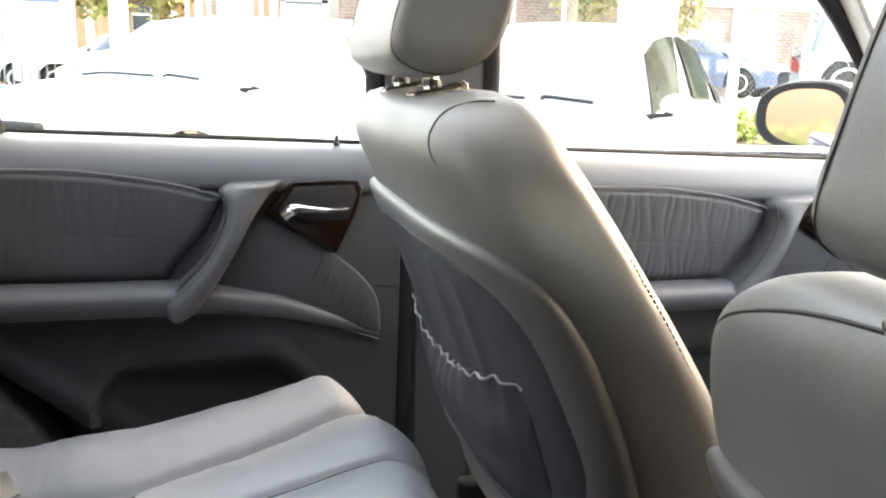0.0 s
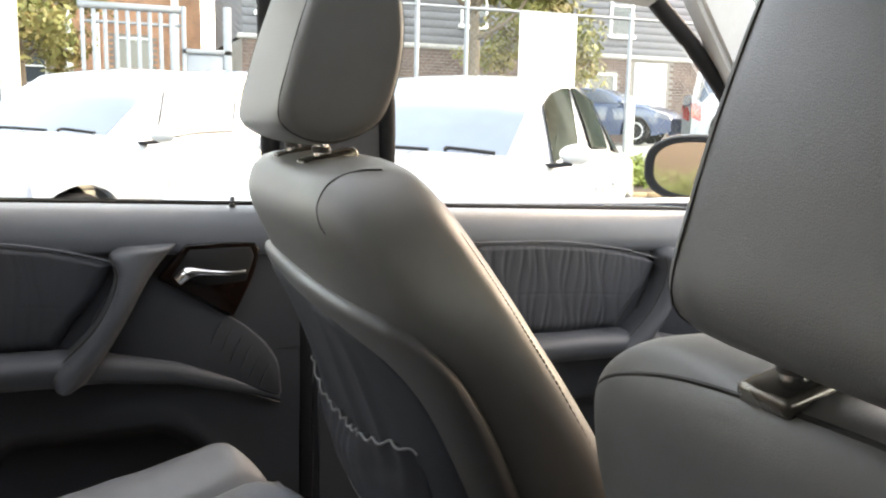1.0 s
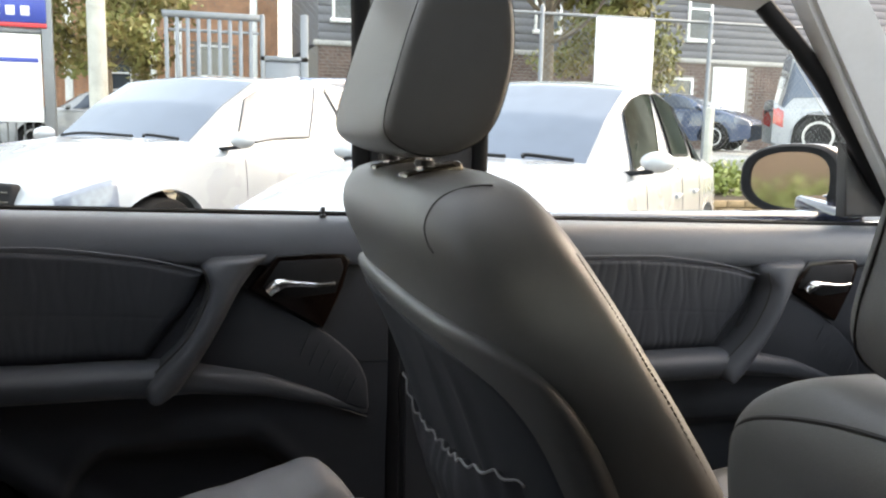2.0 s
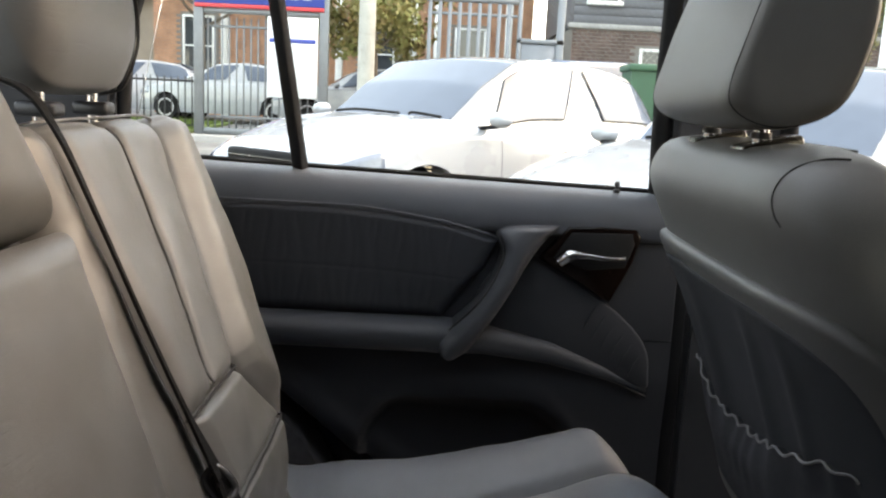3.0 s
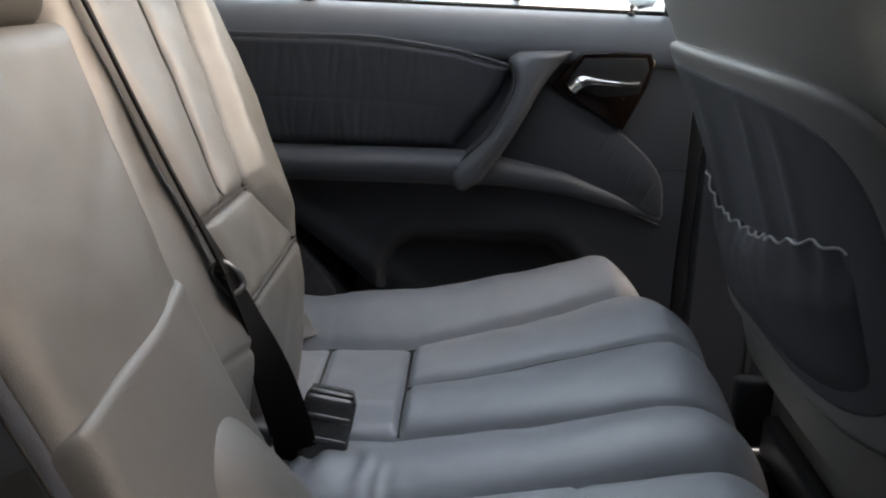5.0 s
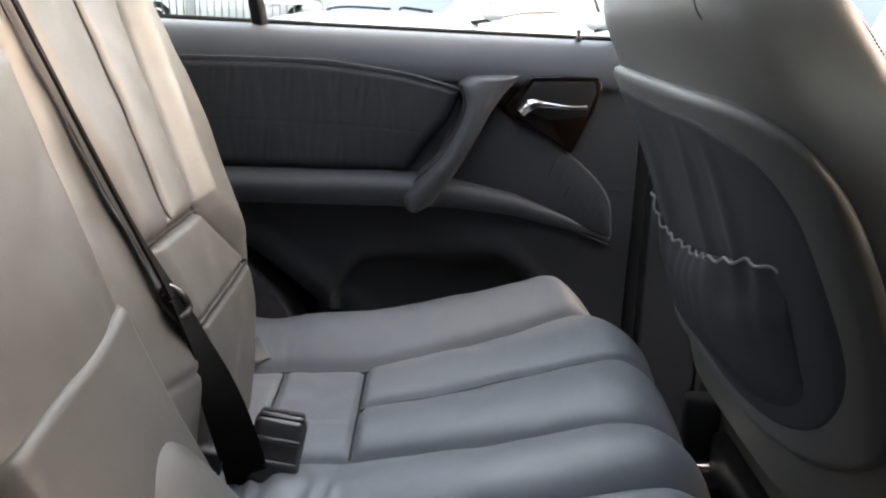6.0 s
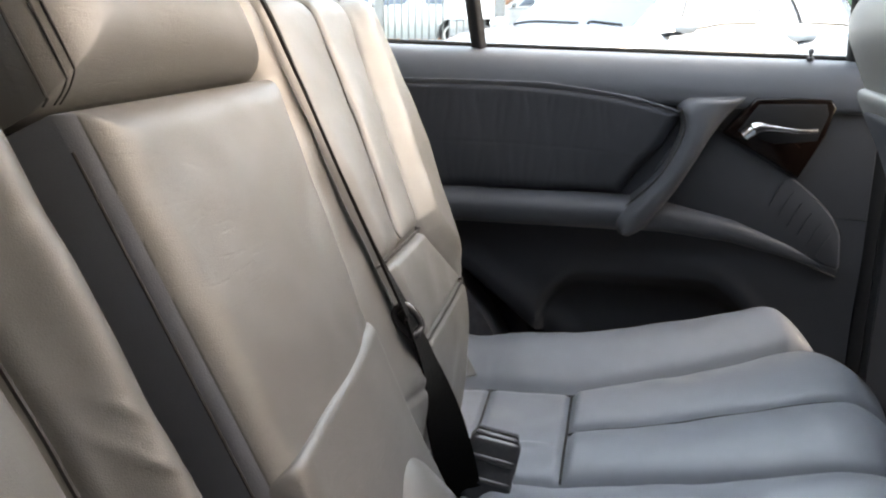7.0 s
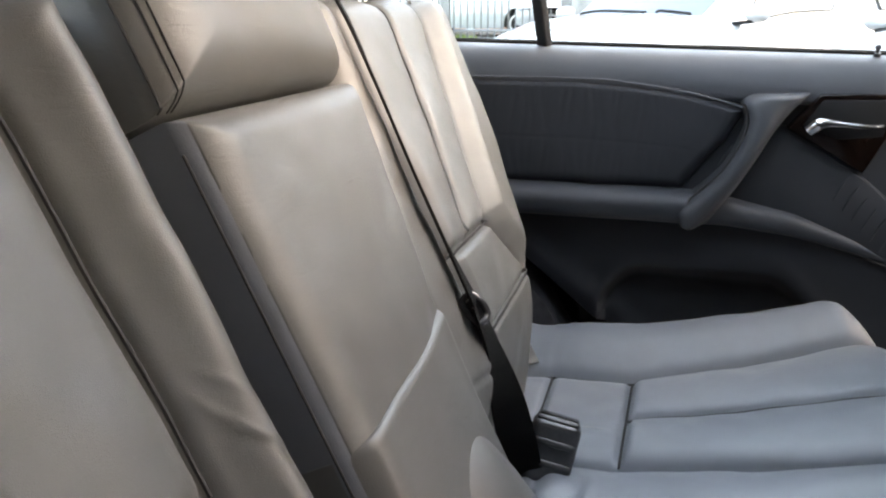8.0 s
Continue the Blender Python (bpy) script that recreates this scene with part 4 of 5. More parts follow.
# cushions
def cushion_z(x, y):
    base = np.interp(x, [-0.56, -0.45, -0.30, -0.15, 0.0, 0.04], [0.478, 0.478, 0.490, 0.524, 0.566, 0.572])
    return base + 0.085 * (np.abs(y) - 0.44)


def outer_cushion(sgn):
    def f(U, V):
        x, y = U, V
        far = np.interp(x, [-0.56, -0.42, -0.30, 0.10], [0.570, 0.572, 0.560, 0.600])
        near = np.interp(x, [-0.56, -0.42, -0.30, 0.10], [0.345, 0.345, 0.340, 0.300])
        mid = np.interp(x, [-0.30, 0.10], [0.450, 0.452])
        p = 0.0 * x
        crest = np.interp(x, [-0.66, -0.52, -0.45, -0.38, 0.1], [0.056, 0.048, 0.044, 0.050, 0.044])
        p = p + crest * np.sin(np.clip((y - far) / (0.672 - far), 0, 1) * math.pi * 0.62) + 0.022 * np.sin(np.clip((near - y) / (near - 0.195), 0, 1) * math.pi * 0.9) * sstep(-0.5, -0.36, x)
        ins = sstep(far, far - 0.025, y) * sstep(near, near + 0.025, y)
        front = sstep(-0.300, -0.285, x)
        p = p + 0.005 * ins
        p = p + 0.010 * front * (np.sin(np.clip((y - near) / (mid - near), 0, 1) * math.pi) + np.sin(np.clip((y - mid) / (far - mid), 0, 1) * math.pi))
        p = p - 0.011 * groove(y - far, 0.007) - 0.011 * groove(y - near, 0.007) - 0.010 * groove(y - mid, 0.007) * front
        p = p - 0.010 * groove(x + 0.297, 0.006) * ins - 0.007 * groove(x + 0.415, 0.006) * ins
        # creases gathered at the back of the bolsters
        ber = np.exp(-((x + 0.38) / 0.07) ** 2) * sstep(near, near - 0.03, y) + 0.28 * np.exp(-((x + 0.42) / 0.05) ** 2) * sstep(far, far + 0.02, y)
        p = p + 0.0042 * ber * np.sin(190 * x + 60 * y + 3.0 * np.sin(38 * y) + 2.0 * np.sin(61 * x)) * (0.5 + 0.5 * np.sin(33 * x + 50 * y))
        p = p + 0.0040 * groove(y - 0.415 + 0.12 * (x + 0.37) + 0.004 * np.sin(60 * x), 0.006) * np.exp(-((x + 0.36) / 0.04) ** 2)
        p = p + 0.0013 * wobble(x, y, 36, sgn) + 0.0007 * wobble(x, y, 85, 2 + sgn)
        e = np.minimum(0.672 - y, y - 0.195)
        z = cushion_z(x, y) + p - roll(e, 0.030) - roll(0.100 - 0.075 * np.clip((y - 0.50) / 0.172, 0, 1) ** 2 - x, 0.085)
        return x - 0.06 * np.clip((y - 0.50) / 0.172, 0, 1) ** 2 * sstep(-0.1, 0.1, x), sgn * y, z
    return f


xs = np.concatenate([np.linspace(-0.66, 0.03, 250), 0.03 + 0.07 * np.sin(np.linspace(0.03, math.pi / 2, 40))])
for sgn in (1, -1):
    f = outer_cushion(sgn)
    cu = part("cushion", skin(f, xs, np.linspace(0.195, 0.672, 190), (-0.01, 0, -0.18)), LEATHER_SKYLIT, bench, "leather seat cushion with stitched panels, cool skylight in its colour")
    sx = np.linspace(-0.52, 0.06, 50)
    stitch(f, [(x, float(np.interp(x, [-0.56, -0.42, -0.30, 0.10], [0.570, 0.572, 0.560, 0.600]))) for x in sx], cu, (0, 0.005))
    stitch(f, [(x, float(np.interp(x, [-0.56, -0.42, -0.30, 0.10], [0.345, 0.345, 0.340, 0.300]))) for x in sx], cu, (0, 0.005))
    stitch(f, [(x, float(np.interp(x, [-0.30, 0.10], [0.450, 0.452]))) for x in np.linspace(-0.295, 0.05, 30)], cu, (0, 0.005))
    stitch(f, [(-0.297, y) for y in np.linspace(0.345, 0.556, 20)], cu, (0, 0.005))
    stitch(f, [(-0.415, y) for y in np.linspace(0.350, 0.566, 20)], cu, (0, 0.005))


def mid_cushion(U, V):
    x, y = U, V
    e = 0.1935 - np.abs(y)
    z = np.interp(x, [-0.56, -0.45, -0.30, -0.15, 0.0, 0.04], [0.50, 0.50, 0.505, 0.530, 0.558, 0.562]) - 0.006 - roll(e, 0.022) - roll(0.100 - x, 0.075) + 0.0016 * wobble(x, y, 30, 5) - 0.005 * groove(x + 0.10, 0.004)
    return x, y, z


part("centre_cushion", skin(mid_cushion, np.concatenate([np.linspace(-0.56, 0.03, 90), 0.03 + 0.07 * np.sin(np.linspace(0.03, math.pi / 2, 30))]), np.linspace(-0.1935, 0.1935, 90), (-0.01, 0, -0.16)), LEATHER_SKYLIT, bench, "leather middle cushion, cool skylight in its colour")
part("armrest_foot", rings([[(back_x(zz) + lift + rx * math.cos(a), yc + ry * math.sin(a), zz) for a in np.linspace(0, 2 * math.pi, 40, endpoint=False)]
                            for zz, yc, ry, rx, lift in ((0.50, -0.010, 0.080, 0.062, 0.064), (0.56, -0.008, 0.076, 0.060, 0.058), (0.61, -0.006, 0.070, 0.056, 0.052), (0.645, -0.004, 0.062, 0.050, 0.047), (0.668, 0.000, 0.051, 0.042, 0.044), (0.684, 0.006, 0.038, 0.032, 0.042), (0.694, 0.012, 0.024, 0.021, 0.041), (0.698, 0.016, 0.008, 0.008, 0.041))]), WORN_LEATHER, bench, "rounded leather pad below the armrest")
part("bench_base", box(-0.56, 0.07, -0.66, 0.66, 0.28, 0.37, 0.02), CARPET, bench, "dark carpeted front below the cushion")


def rear_headrest(yc, w, name="headrest"):
    side = smooth_line([(-0.668, 0, 1.072), (-0.655, 0, 1.085), (-0.640, 0, 1.13), (-0.642, 0, 1.19), (-0.665, 0, 1.235), (-0.70, 0, 1.245), (-0.735, 0, 1.22), (-0.745, 0, 1.15), (-0.735, 0, 1.09), (-0.70, 0, 1.068)], 6, True)
    m = Vector((-0.69, 0, 1.155))
    loops = []
    for t in np.linspace(-1, 1, 25):
        k = (1 - abs(t) ** 5) ** 0.42 if abs(t) < 1 else 0.12
        loops.append([(m.x + (p.x - m.x) * k, yc + w * t, m.z + (p.z - m.z) * k) for p in side])
    h = part(name, rings(loops), WORN_LEATHER, bench, "grey leather headrest on short posts")
    for s in (-1, 1):
        part("headrest_post", lathe([(0.0065, 1.0), (0.0065, 1.09)], (-0.685, yc + s * w * 0.5, 0), "z", 12), CHROME, h, "chrome post")
        part("post_guide", box(-0.705, -0.662, yc + s * w * 0.5 - 0.016, yc + s * w * 0.5 + 0.016, 1.044, 1.060, 0.005, 2), BLACK, bench, "dark post guide")
    part("headrest_seam", tube([(m.x + (p.x - m.x) * 0.985, yc + w * 0.74, m.z + (p.z - m.z) * 0.985) for p in side[::3]], 0.0018, 6, 3, True), THREAD, h)


rear_headrest(0.445, 0.135)
rear_headrest(0.0, 0.132)
rear_headrest(-0.445, 0.135)


# ---- seat belt ----
def ribbon(pts, width, across, thick=0.0014, n=10):
    """A flat woven band; across: one direction a point."""
    line = smooth_line(pts, n)
    dirs = [Vector(a) for a in across]
    k = len(line)
    verts, faces = [], []
    for i, p in enumerate(line):
        t = i / (k - 1) * (len(dirs) - 1)
        j = min(int(t), len(dirs) - 2)
        u = dirs[j].lerp(dirs[j + 1], t - j).normalized()
        d = (line[min(i + 1, k - 1)] - line[max(i - 1, 0)]).normalized()
        nn = d.cross(u).normalized() * thick
        a, b = p - u * width / 2, p + u * width / 2
        verts += [a - nn, b - nn, b + nn, a + nn]
    for i in range(k - 1):
        for s in range(4):
            faces.append((4 * i + s, 4 * i + (s + 1) % 4, 4 * i + 4 + (s + 1) % 4, 4 * i + 4 + s))
    faces += [(0, 1, 2, 3), (4 * k - 4, 4 * k - 3, 4 * k - 2, 4 * k - 1)]
    return verts, faces


belt = thing("seat_belt", (-0.40, 0.25, 0.48), "black woven rear seat belt lying along the backrest", "seat belt")
upper = [(-0.71, 0.262, 1.085), (-0.645, 0.258, 1.076)] + [back_place(y, z, p) for y, z, p in ((0.236, 1.022, 0.034), (0.214, 0.94, 0.042), (0.203, 0.86, 0.043), (0.196, 0.78, 0.044), (0.192, 0.718, 0.047))]
part("shoulder_webbing", ribbon(upper, 0.026, [(0, 1, 0), (-0.1, 1, 0), (-0.26, 0.95, -0.05), (-0.31, 0.94, -0.10), (-0.32, 0.94, -0.12), (-0.30, 0.94, -0.12), (-0.1, 0.98, 0.0)]), WEB, belt, "black belt webbing")
part("lap_webbing", ribbon([(-0.444, 0.196, 0.735), (-0.431, 0.212, 0.69), (-0.421, 0.234, 0.63), (-0.412, 0.260, 0.56), (-0.407, 0.281, 0.505), (-0.406, 0.288, 0.478)], 0.047,
                         [(-0.2, 0.97, -0.1), (0.0, 1.0, 0.0), (0.6, 0.75, 0.1), (0.92, 0.35, 0.05), (1.0, 0.0, 0)]), WEB, belt, "black belt webbing")
SLIDE = Matrix.Translation((-0.444, 0.194, 0.730)) @ pose(0, 0, 0, 62, -28, 58)
part("belt_tongue", box(-0.007, 0.007, -0.011, 0.011, -0.0015, 0.0015, 0.001, 2, SLIDE), BLACK, belt, "black belt tongue")
part("tongue_loop", tube([tuple(SLIDE @ Vector(q)) for q in ((-0.008, -0.013, 0.002), (0.0, -0.016, 0.003), (0.008, -0.013, 0.002), (0.010, 0.0, 0.004), (0.008, 0.013, 0.002), (0.0, 0.016, 0.003), (-0.008, 0.013, 0.002), (-0.010, 0.0, 0.004))], 0.0036, 8, 5, True), GLOSS, belt, "black plastic loop")

buckle = thing("belt_buckle", (-0.39, 0.29, 0.49), "black plastic seat belt buckle standing on the cushion", "belt buckle", "belt buckles")
M = Matrix.Translation((-0.376, 0.312, 0.517)) @ pose(0, 0, 0, -14, 12, 4)
part("buckle_body", box(-0.030, 0.030, -0.019, 0.019, -0.046, 0.034, 0.010, 4, M), GLOSS, buckle)
part("release_button", box(-0.026, 0.026, -0.014, 0.014, 0.030, 0.038, 0.004, 2, M), GLOSS, buckle, "glossy release button")
for z in (-0.018, 0.008):
    part("buckle_rib", box(-0.027, 0.027, -0.0215, -0.016, z - 0.004, z + 0.004, 0.0024, 2, M), GLOSS, buckle, "raised moulded rib")
buckle2 = thing("belt_buckle", (-0.452, 0.285, 0.47), "black seat belt buckle tucked behind the webbing", "belt buckle", "belt buckles")
part("buckle_body", box(-0.018, 0.018, -0.026, 0.026, -0.030, 0.030, 0.008, 3, Matrix.Translation((-0.452, 0.285, 0.505)) @ pose(0, 0, 0, 0, 18, 10)), BLACK, buckle2)
tab = thing("belt_tab", (-0.445, 0.53, 0.50), "small grey leather tab at the back of the cushion", "tab")
part("tab_body", box(-0.022, 0.022, -0.022, 0.022, -0.002, 0.002, 0.0018, 2, Matrix.Translation((-0.470, 0.588, 0.512)) @ pose(0, 0, 0, 30, -4, 35)), LEATHER, tab)

# ---- outside ----
def ground_z(y):
    return float(np.interp(y, [4.0, 20.0], [-0.10, 0.35]))


gy = [-600.0, -40.0, -8.0, 4.0, 8.0, 12.0, 16.0, 20.0, 40.0, 600.0]
gx = [-600.0, -40.0, -10.0, 0.0, 10.0, 40.0, 600.0]
part("ground", skin(lambda U, V: (U, V, np.interp(V, [4.0, 20.0], [-0.10, 0.35])), np.array(gx), np.array(gy)), ASPHALT, None, "grey asphalt of a car park", category="ground", kind="structure", smooth=False)


def parked_car(name, at, turn, L, W, H, cowl, roof0, roof1, tail0, deck, paint, label, group="parked cars", doors=1, wheel=0.31, detail=True, side_glass=None, front=0.82):
    """A car by its side profile; x runs to its nose. cowl, roof0, roof1, tail0: places along it where glass and roof begin and end."""
    car = thing(name, (0, 0, 0), label, "car", group)
    w, hl = W / 2, L / 2
    fa, ra = hl - front, -hl + 0.80
    belt = 0.95

    def top(x):      # bonnet, waist and boot line
        return np.interp(x, [-hl, -hl + 0.05, tail0 - 0.15, tail0, cowl, cowl + 0.35, hl - 0.25, hl - 0.06, hl], [deck - 0.18, deck - 0.05, deck, belt + 0.03, belt + 0.04, belt, 0.80, 0.72, 0.60])

    def wide(x):
        return w * (1 - 0.30 * np.clip((x - hl + 0.75) / 0.75, 0, 1) ** 2.3 - 0.20 * np.clip((-hl + 0.6 - x) / 0.6, 0, 1) ** 2.3)

    def body(U, V):
        x = U
        tz, ww = top(x), wide(x)
        q = np.array([0.0, 0.18, 0.36, 0.52, 0.66, 0.76, 0.86, 1.0])
        yy = np.array([0.93, 0.97, 1.0, 0.995, 0.975, 0.90, 0.70, 0.0])
        a = np.abs(V)
        y = np.sign(V) * np.interp(1 - a, q, yy) * ww
        zb = 0.20 + 0.10 * np.clip((np.abs(x) - hl + 0.35) / 0.35, 0, 1)
        zq = np.interp(1 - a, q, [0.0, 0.14, 0.42, 0.68, 0.90, 0.975, 1.0, 1.0])
        z = zb + (tz - zb) * zq + 0.03 * np.clip((1 - a - 0.76) / 0.24, 0, 1)
        for c in (fa, ra):
            arch = np.sqrt(np.maximum((wheel + 0.055) ** 2 - (x - c) ** 2, 0)) + wheel
            z = np.where((np.abs(x - c) < wheel + 0.055) & (a > 0.42), np.maximum(z, np.minimum(arch, tz - 0.04)), z)
        z = z - 0.006 * groove(1 - a - 0.50, 0.012)
        return x, y, z
    bodyp = part("body", skin(body, np.linspace(-hl, hl, 170 if detail else 90), np.concatenate([np.linspace(-1, 1, 61)])), paint, car, "painted steel body")

    def cabin(U, V):
        x = U
        h = np.interp(x, [tail0, tail0 + (roof1 - tail0) * 0.55, roof1 - 0.02, roof1 + 0.25, (roof0 + roof1) / 2, roof0 - 0.2, roof0 + 0.02, roof0 + (cowl - roof0) * 0.5, cowl],
                      [belt, belt + (H - belt) * 0.60, H - 0.075, H - 0.035, H, H - 0.02, H - 0.055, belt + (H - belt) * 0.53, belt + 0.0])
        base = belt - 0.04
        ww = wide(x) * 0.93
        a = np.abs(V)
        side = np.clip((1 - a) / 0.45, 0, 1)
        roofw = ww * 0.76
        y = np.sign(V) * np.where(a > 0.55, ww - (ww - roofw) * side ** 1.25, roofw * (a / 0.55))
        z = np.where(a > 0.55, base + (h - base) * side ** 0.92, h + 0.035 * (1 - (a / 0.55) ** 2))
        return x, y, z
    part("cabin", skin(cabin, np.linspace(tail0, cowl, 90), np.linspace(-1, 1, 61)), paint, bodyp)

    def pane(nm, x0, x1, v0, v1, lab, slope=0.0, material=CAR_GLASS):
        def f(U, V):
            x, y, z = cabin(U + slope * (np.abs(V) - 0.55), V)
            return x, y * 1.016, z + 0.007
        if detail and nm == "side_window":
            rim = [(x0, v0), (x1, v0), (x1, v1), (x0, v1)]
            line = [(rim[i][0] + (rim[(i + 1) % 4][0] - rim[i][0]) * q, rim[i][1] + (rim[(i + 1) % 4][1] - rim[i][1]) * q) for i in range(4) for q in np.linspace(0, 1, 10, endpoint=False)]
            px, py3, pz3 = f(np.array([p[0] for p in line]), np.array([p[1] for p in line]))
            part("glass_trim", tube(list(zip(px.tolist(), py3.tolist(), pz3.tolist())), 0.0035, 6, 1, True), RUBBER, bodyp, "black window trim")
        return part(nm, skin(f, np.linspace(x0, x1, 24), np.linspace(v0, v1, 20), (0, 0, -0.006)), material, bodyp, lab)
    pane("windscreen", roof0 - 0.03, cowl - 0.02, -0.53, 0.53, "dark reflecting windscreen")
    pane("rear_window", tail0 + 0.06, roof1 - 0.03, -0.47, 0.47, "dark rear window")
    for s in (-1, 1):
        x0, x1 = roof1 - 0.20, roof0 + 0.16
        cuts = [x0, (x0 + x1) * 0.5 + 0.05, x1] if doors == 1 else [x0, x0 + 0.30, x0 + 0.30 + (x1 - x0 - 0.30) * 0.48, x1]
        for i in range(len(cuts) - 1):
            pane("side_window", cuts[i] + (0.025 if doors == 1 else 0.010), cuts[i + 1] - (0.025 if doors == 1 else 0.010), s * 0.92, s * 0.60, "dark side window", slope=0.9 if i == len(cuts) - 2 else (-0.5 if i == 0 else 0.0), material=side_glass or CAR_GLASS)
    for c in (fa, ra):
        for s in (-1, 1):
            yw = s * (w - 0.11)
            tyre = part("wheel", lathe([(wheel * 0.66, -0.09), (wheel * 0.94, -0.10), (wheel, -0.07), (wheel, 0.07), (wheel * 0.94, 0.10), (wheel * 0.66, 0.09)], (c, yw, wheel), "y", 28), RUBBER, car, "black tyre on an alloy rim")
            if detail:
                rim = join(*[box(0.02, wheel * 0.66, -0.02, 0.02, -0.03, 0.03, 0.008, 1, Matrix.Translation((c, yw + s * 0.085, wheel)) @ pose(0, 0, 0, 0, k * 72, 0)) for k in range(5)])
                part("rim", rim, ALLOY, tyre, "five-spoke alloy rim")
            part("rim_ring", lathe([(wheel * 0.58, 0.0), (wheel * 0.69, 0.0), (wheel * 0.69, s * 0.02), (wheel * 0.58, s * 0.02), (wheel * 0.58, 0.0)], (c, yw + s * 0.085, wheel), "y", 28), ALLOY, tyre)
            part("arch_liner", lathe([(0.02, 0.0), (wheel + 0.05, 0.0), (wheel + 0.05, s * 0.03), (0.02, s * 0.03)], (c, s * (w - 0.26), wheel + 0.02), "y", 24), RUBBER, car, "black wheel arch liner")
    for s in (-1, 1):
        part("wing_mirror", rings([[(cowl - 0.22 + dx2, s * (w + 0.06 + 0.085 * k * math.cos(a)), belt + 0.065 + 0.055 * k * math.sin(a)) for a in np.linspace(0, 2 * math.pi, 16, endpoint=False)] for dx2, k in ((-0.02, 0.7), (-0.01, 1.0), (0.03, 0.98), (0.07, 0.75), (0.09, 0.3))]), paint, bodyp, "painted wing mirror")
        part("mirror_foot", beam((cowl - 0.16, s * (w - 0.10), belt + 0.0), (cowl - 0.19, s * (w + 0.05), belt + 0.02), 0.07, 0.025, 0.006), RUBBER, bodyp)
        def lamp(U, V, s=s):
            x, y, z = body(U, s * V)
            return x + 0.008, y * 1.006, z + 0.010
        part("headlamp", skin(lamp, np.linspace(hl - 0.34, hl - 0.055, 14), np.linspace(0.30, 0.47, 14), (-0.03, 0, -0.02)), LAMP_GLASS, bodyp, "clear headlamp")
        part("tail_lamp", skin(lambda U, V, s=s: (body(U, s * V)[0] - 0.006, body(U, s * V)[1] * 1.008, body(U, s * V)[2] + 0.004), np.linspace(-hl + 0.0, -hl + 0.16, 8), np.linspace(0.36, 0.62, 8), (0.02, 0, 0)), RED_LENS, bodyp, "red tail lamp")
        if detail:
            def on_side(x, q, s=s, out=0.004):
                a = body(np.array(x), np.array(s * (1 - q)))
                return (float(a[0]), float(a[1]) + s * out, float(a[2]))
            part("side_strip", tube([on_side(x, 0.33, out=0.006) for x in np.linspace(ra + 0.42, fa - 0.42, 8)], 0.014, 8, 3), paint, bodyp, "painted rubbing strip")
            dl = (roof1 + roof0) / 2
            for xd in ([roof0 + 0.42, dl - 0.25] if doors == 1 else [roof0 + 0.40, dl, roof1 - 0.05]):
                part("door_gap", tube([on_side(xd, q, out=0.001) for q in (0.12, 0.3, 0.5, 0.66)], 0.0022, 6, 4), SIDE_GAP, bodyp)
            for xd in ([dl - 0.05] if doors == 1 else [dl + 0.14, roof1 + 0.12]):
                hx = on_side(xd, 0.56, out=0.012)
                part("door_handle", box(hx[0] - 0.085, hx[0] + 0.085, hx[1] - 0.012, hx[1] + 0.012, hx[2] - 0.014, hx[2] + 0.014, 0.006, 2), paint, bodyp, "painted door handle")
            part("wiper", tube([(cowl + 0.03, s * 0.05 + 0.25, belt + 0.075), (cowl - 0.02, s * 0.3, belt + 0.085), (cowl - 0.03, s * 0.55, belt + 0.065)], 0.010, 6, 4), RUBBER, bodyp, "black wiper")
    if detail:
        gr = part("grille", box(hl - 0.075, hl + 0.006, -0.36, 0.36, 0.44, 0.76, 0.02, 2), RUBBER, bodyp, "black barred grille")
        for k in range(5):
            part("grille_bar", box(hl - 0.03, hl + 0.016, -0.34, 0.34, 0.49 + 0.055 * k, 0.497 + 0.055 * k, 0.002, 1), GUIDE, gr, "chrome bar")
        part("number_plate", box(hl - 0.01, hl + 0.022, -0.20, 0.20, 0.47, 0.58, 0.003, 1), SIGN_WHITE, bodyp, "white plate with plain dark bars")
        for k in range(5):
            part("plate_bar", box(hl + 0.02, hl + 0.026, -0.15 + 0.065 * k, -0.115 + 0.065 * k, 0.495, 0.555, 0.001, 1), BLACK, bodyp)
        part("bumper_intake", box(hl - 0.10, hl - 0.004, -0.5, 0.5, 0.25, 0.36, 0.02, 2), BLACK, bodyp)
    car.matrix_basis = pose(*at, 0, 0, turn)
    return car


hatch = parked_car("hatchback", (-0.12, 6.35, ground_z(6.35)), 228, 4.0, 1.76, 1.47, 0.92, 0.17, -1.42, -2.0, 0.98, WHITE_CAR, "white three-door hatchback parked outside the car window", wheel=0.335, front=0.66)
M = hatch.matrix_basis
paper = part("windscreen_card", box(-0.16, 0.16, -0.003, 0.003, 0, 0.15, 0.002, 1), PAPER, hatch, "white card behind the windscreen")
paper.matrix_local = Matrix.Translation((0.72, 0.10, 1.05)) @ pose(0, 0, 0, -58, 0, 90)
sedan = parked_car("sedan", (1.80, 4.35, ground_z(4.35) + 0.02), 227, 4.3, 1.74, 1.45, 0.85, 0.10, -0.98, -1.58, 0.98, WHITE_CAR, "white four-door saloon parked close beside the car", doors=2, side_glass=DARK_GLASS)
blue = parked_car("blue_car", (11.6, 18.4, 0.70), -52, 3.8, 1.62, 1.36, 0.9, 0.15, -1.3, -1.9, 0.98, BLUE_CAR, "blue car parked behind the wire fence", detail=False)
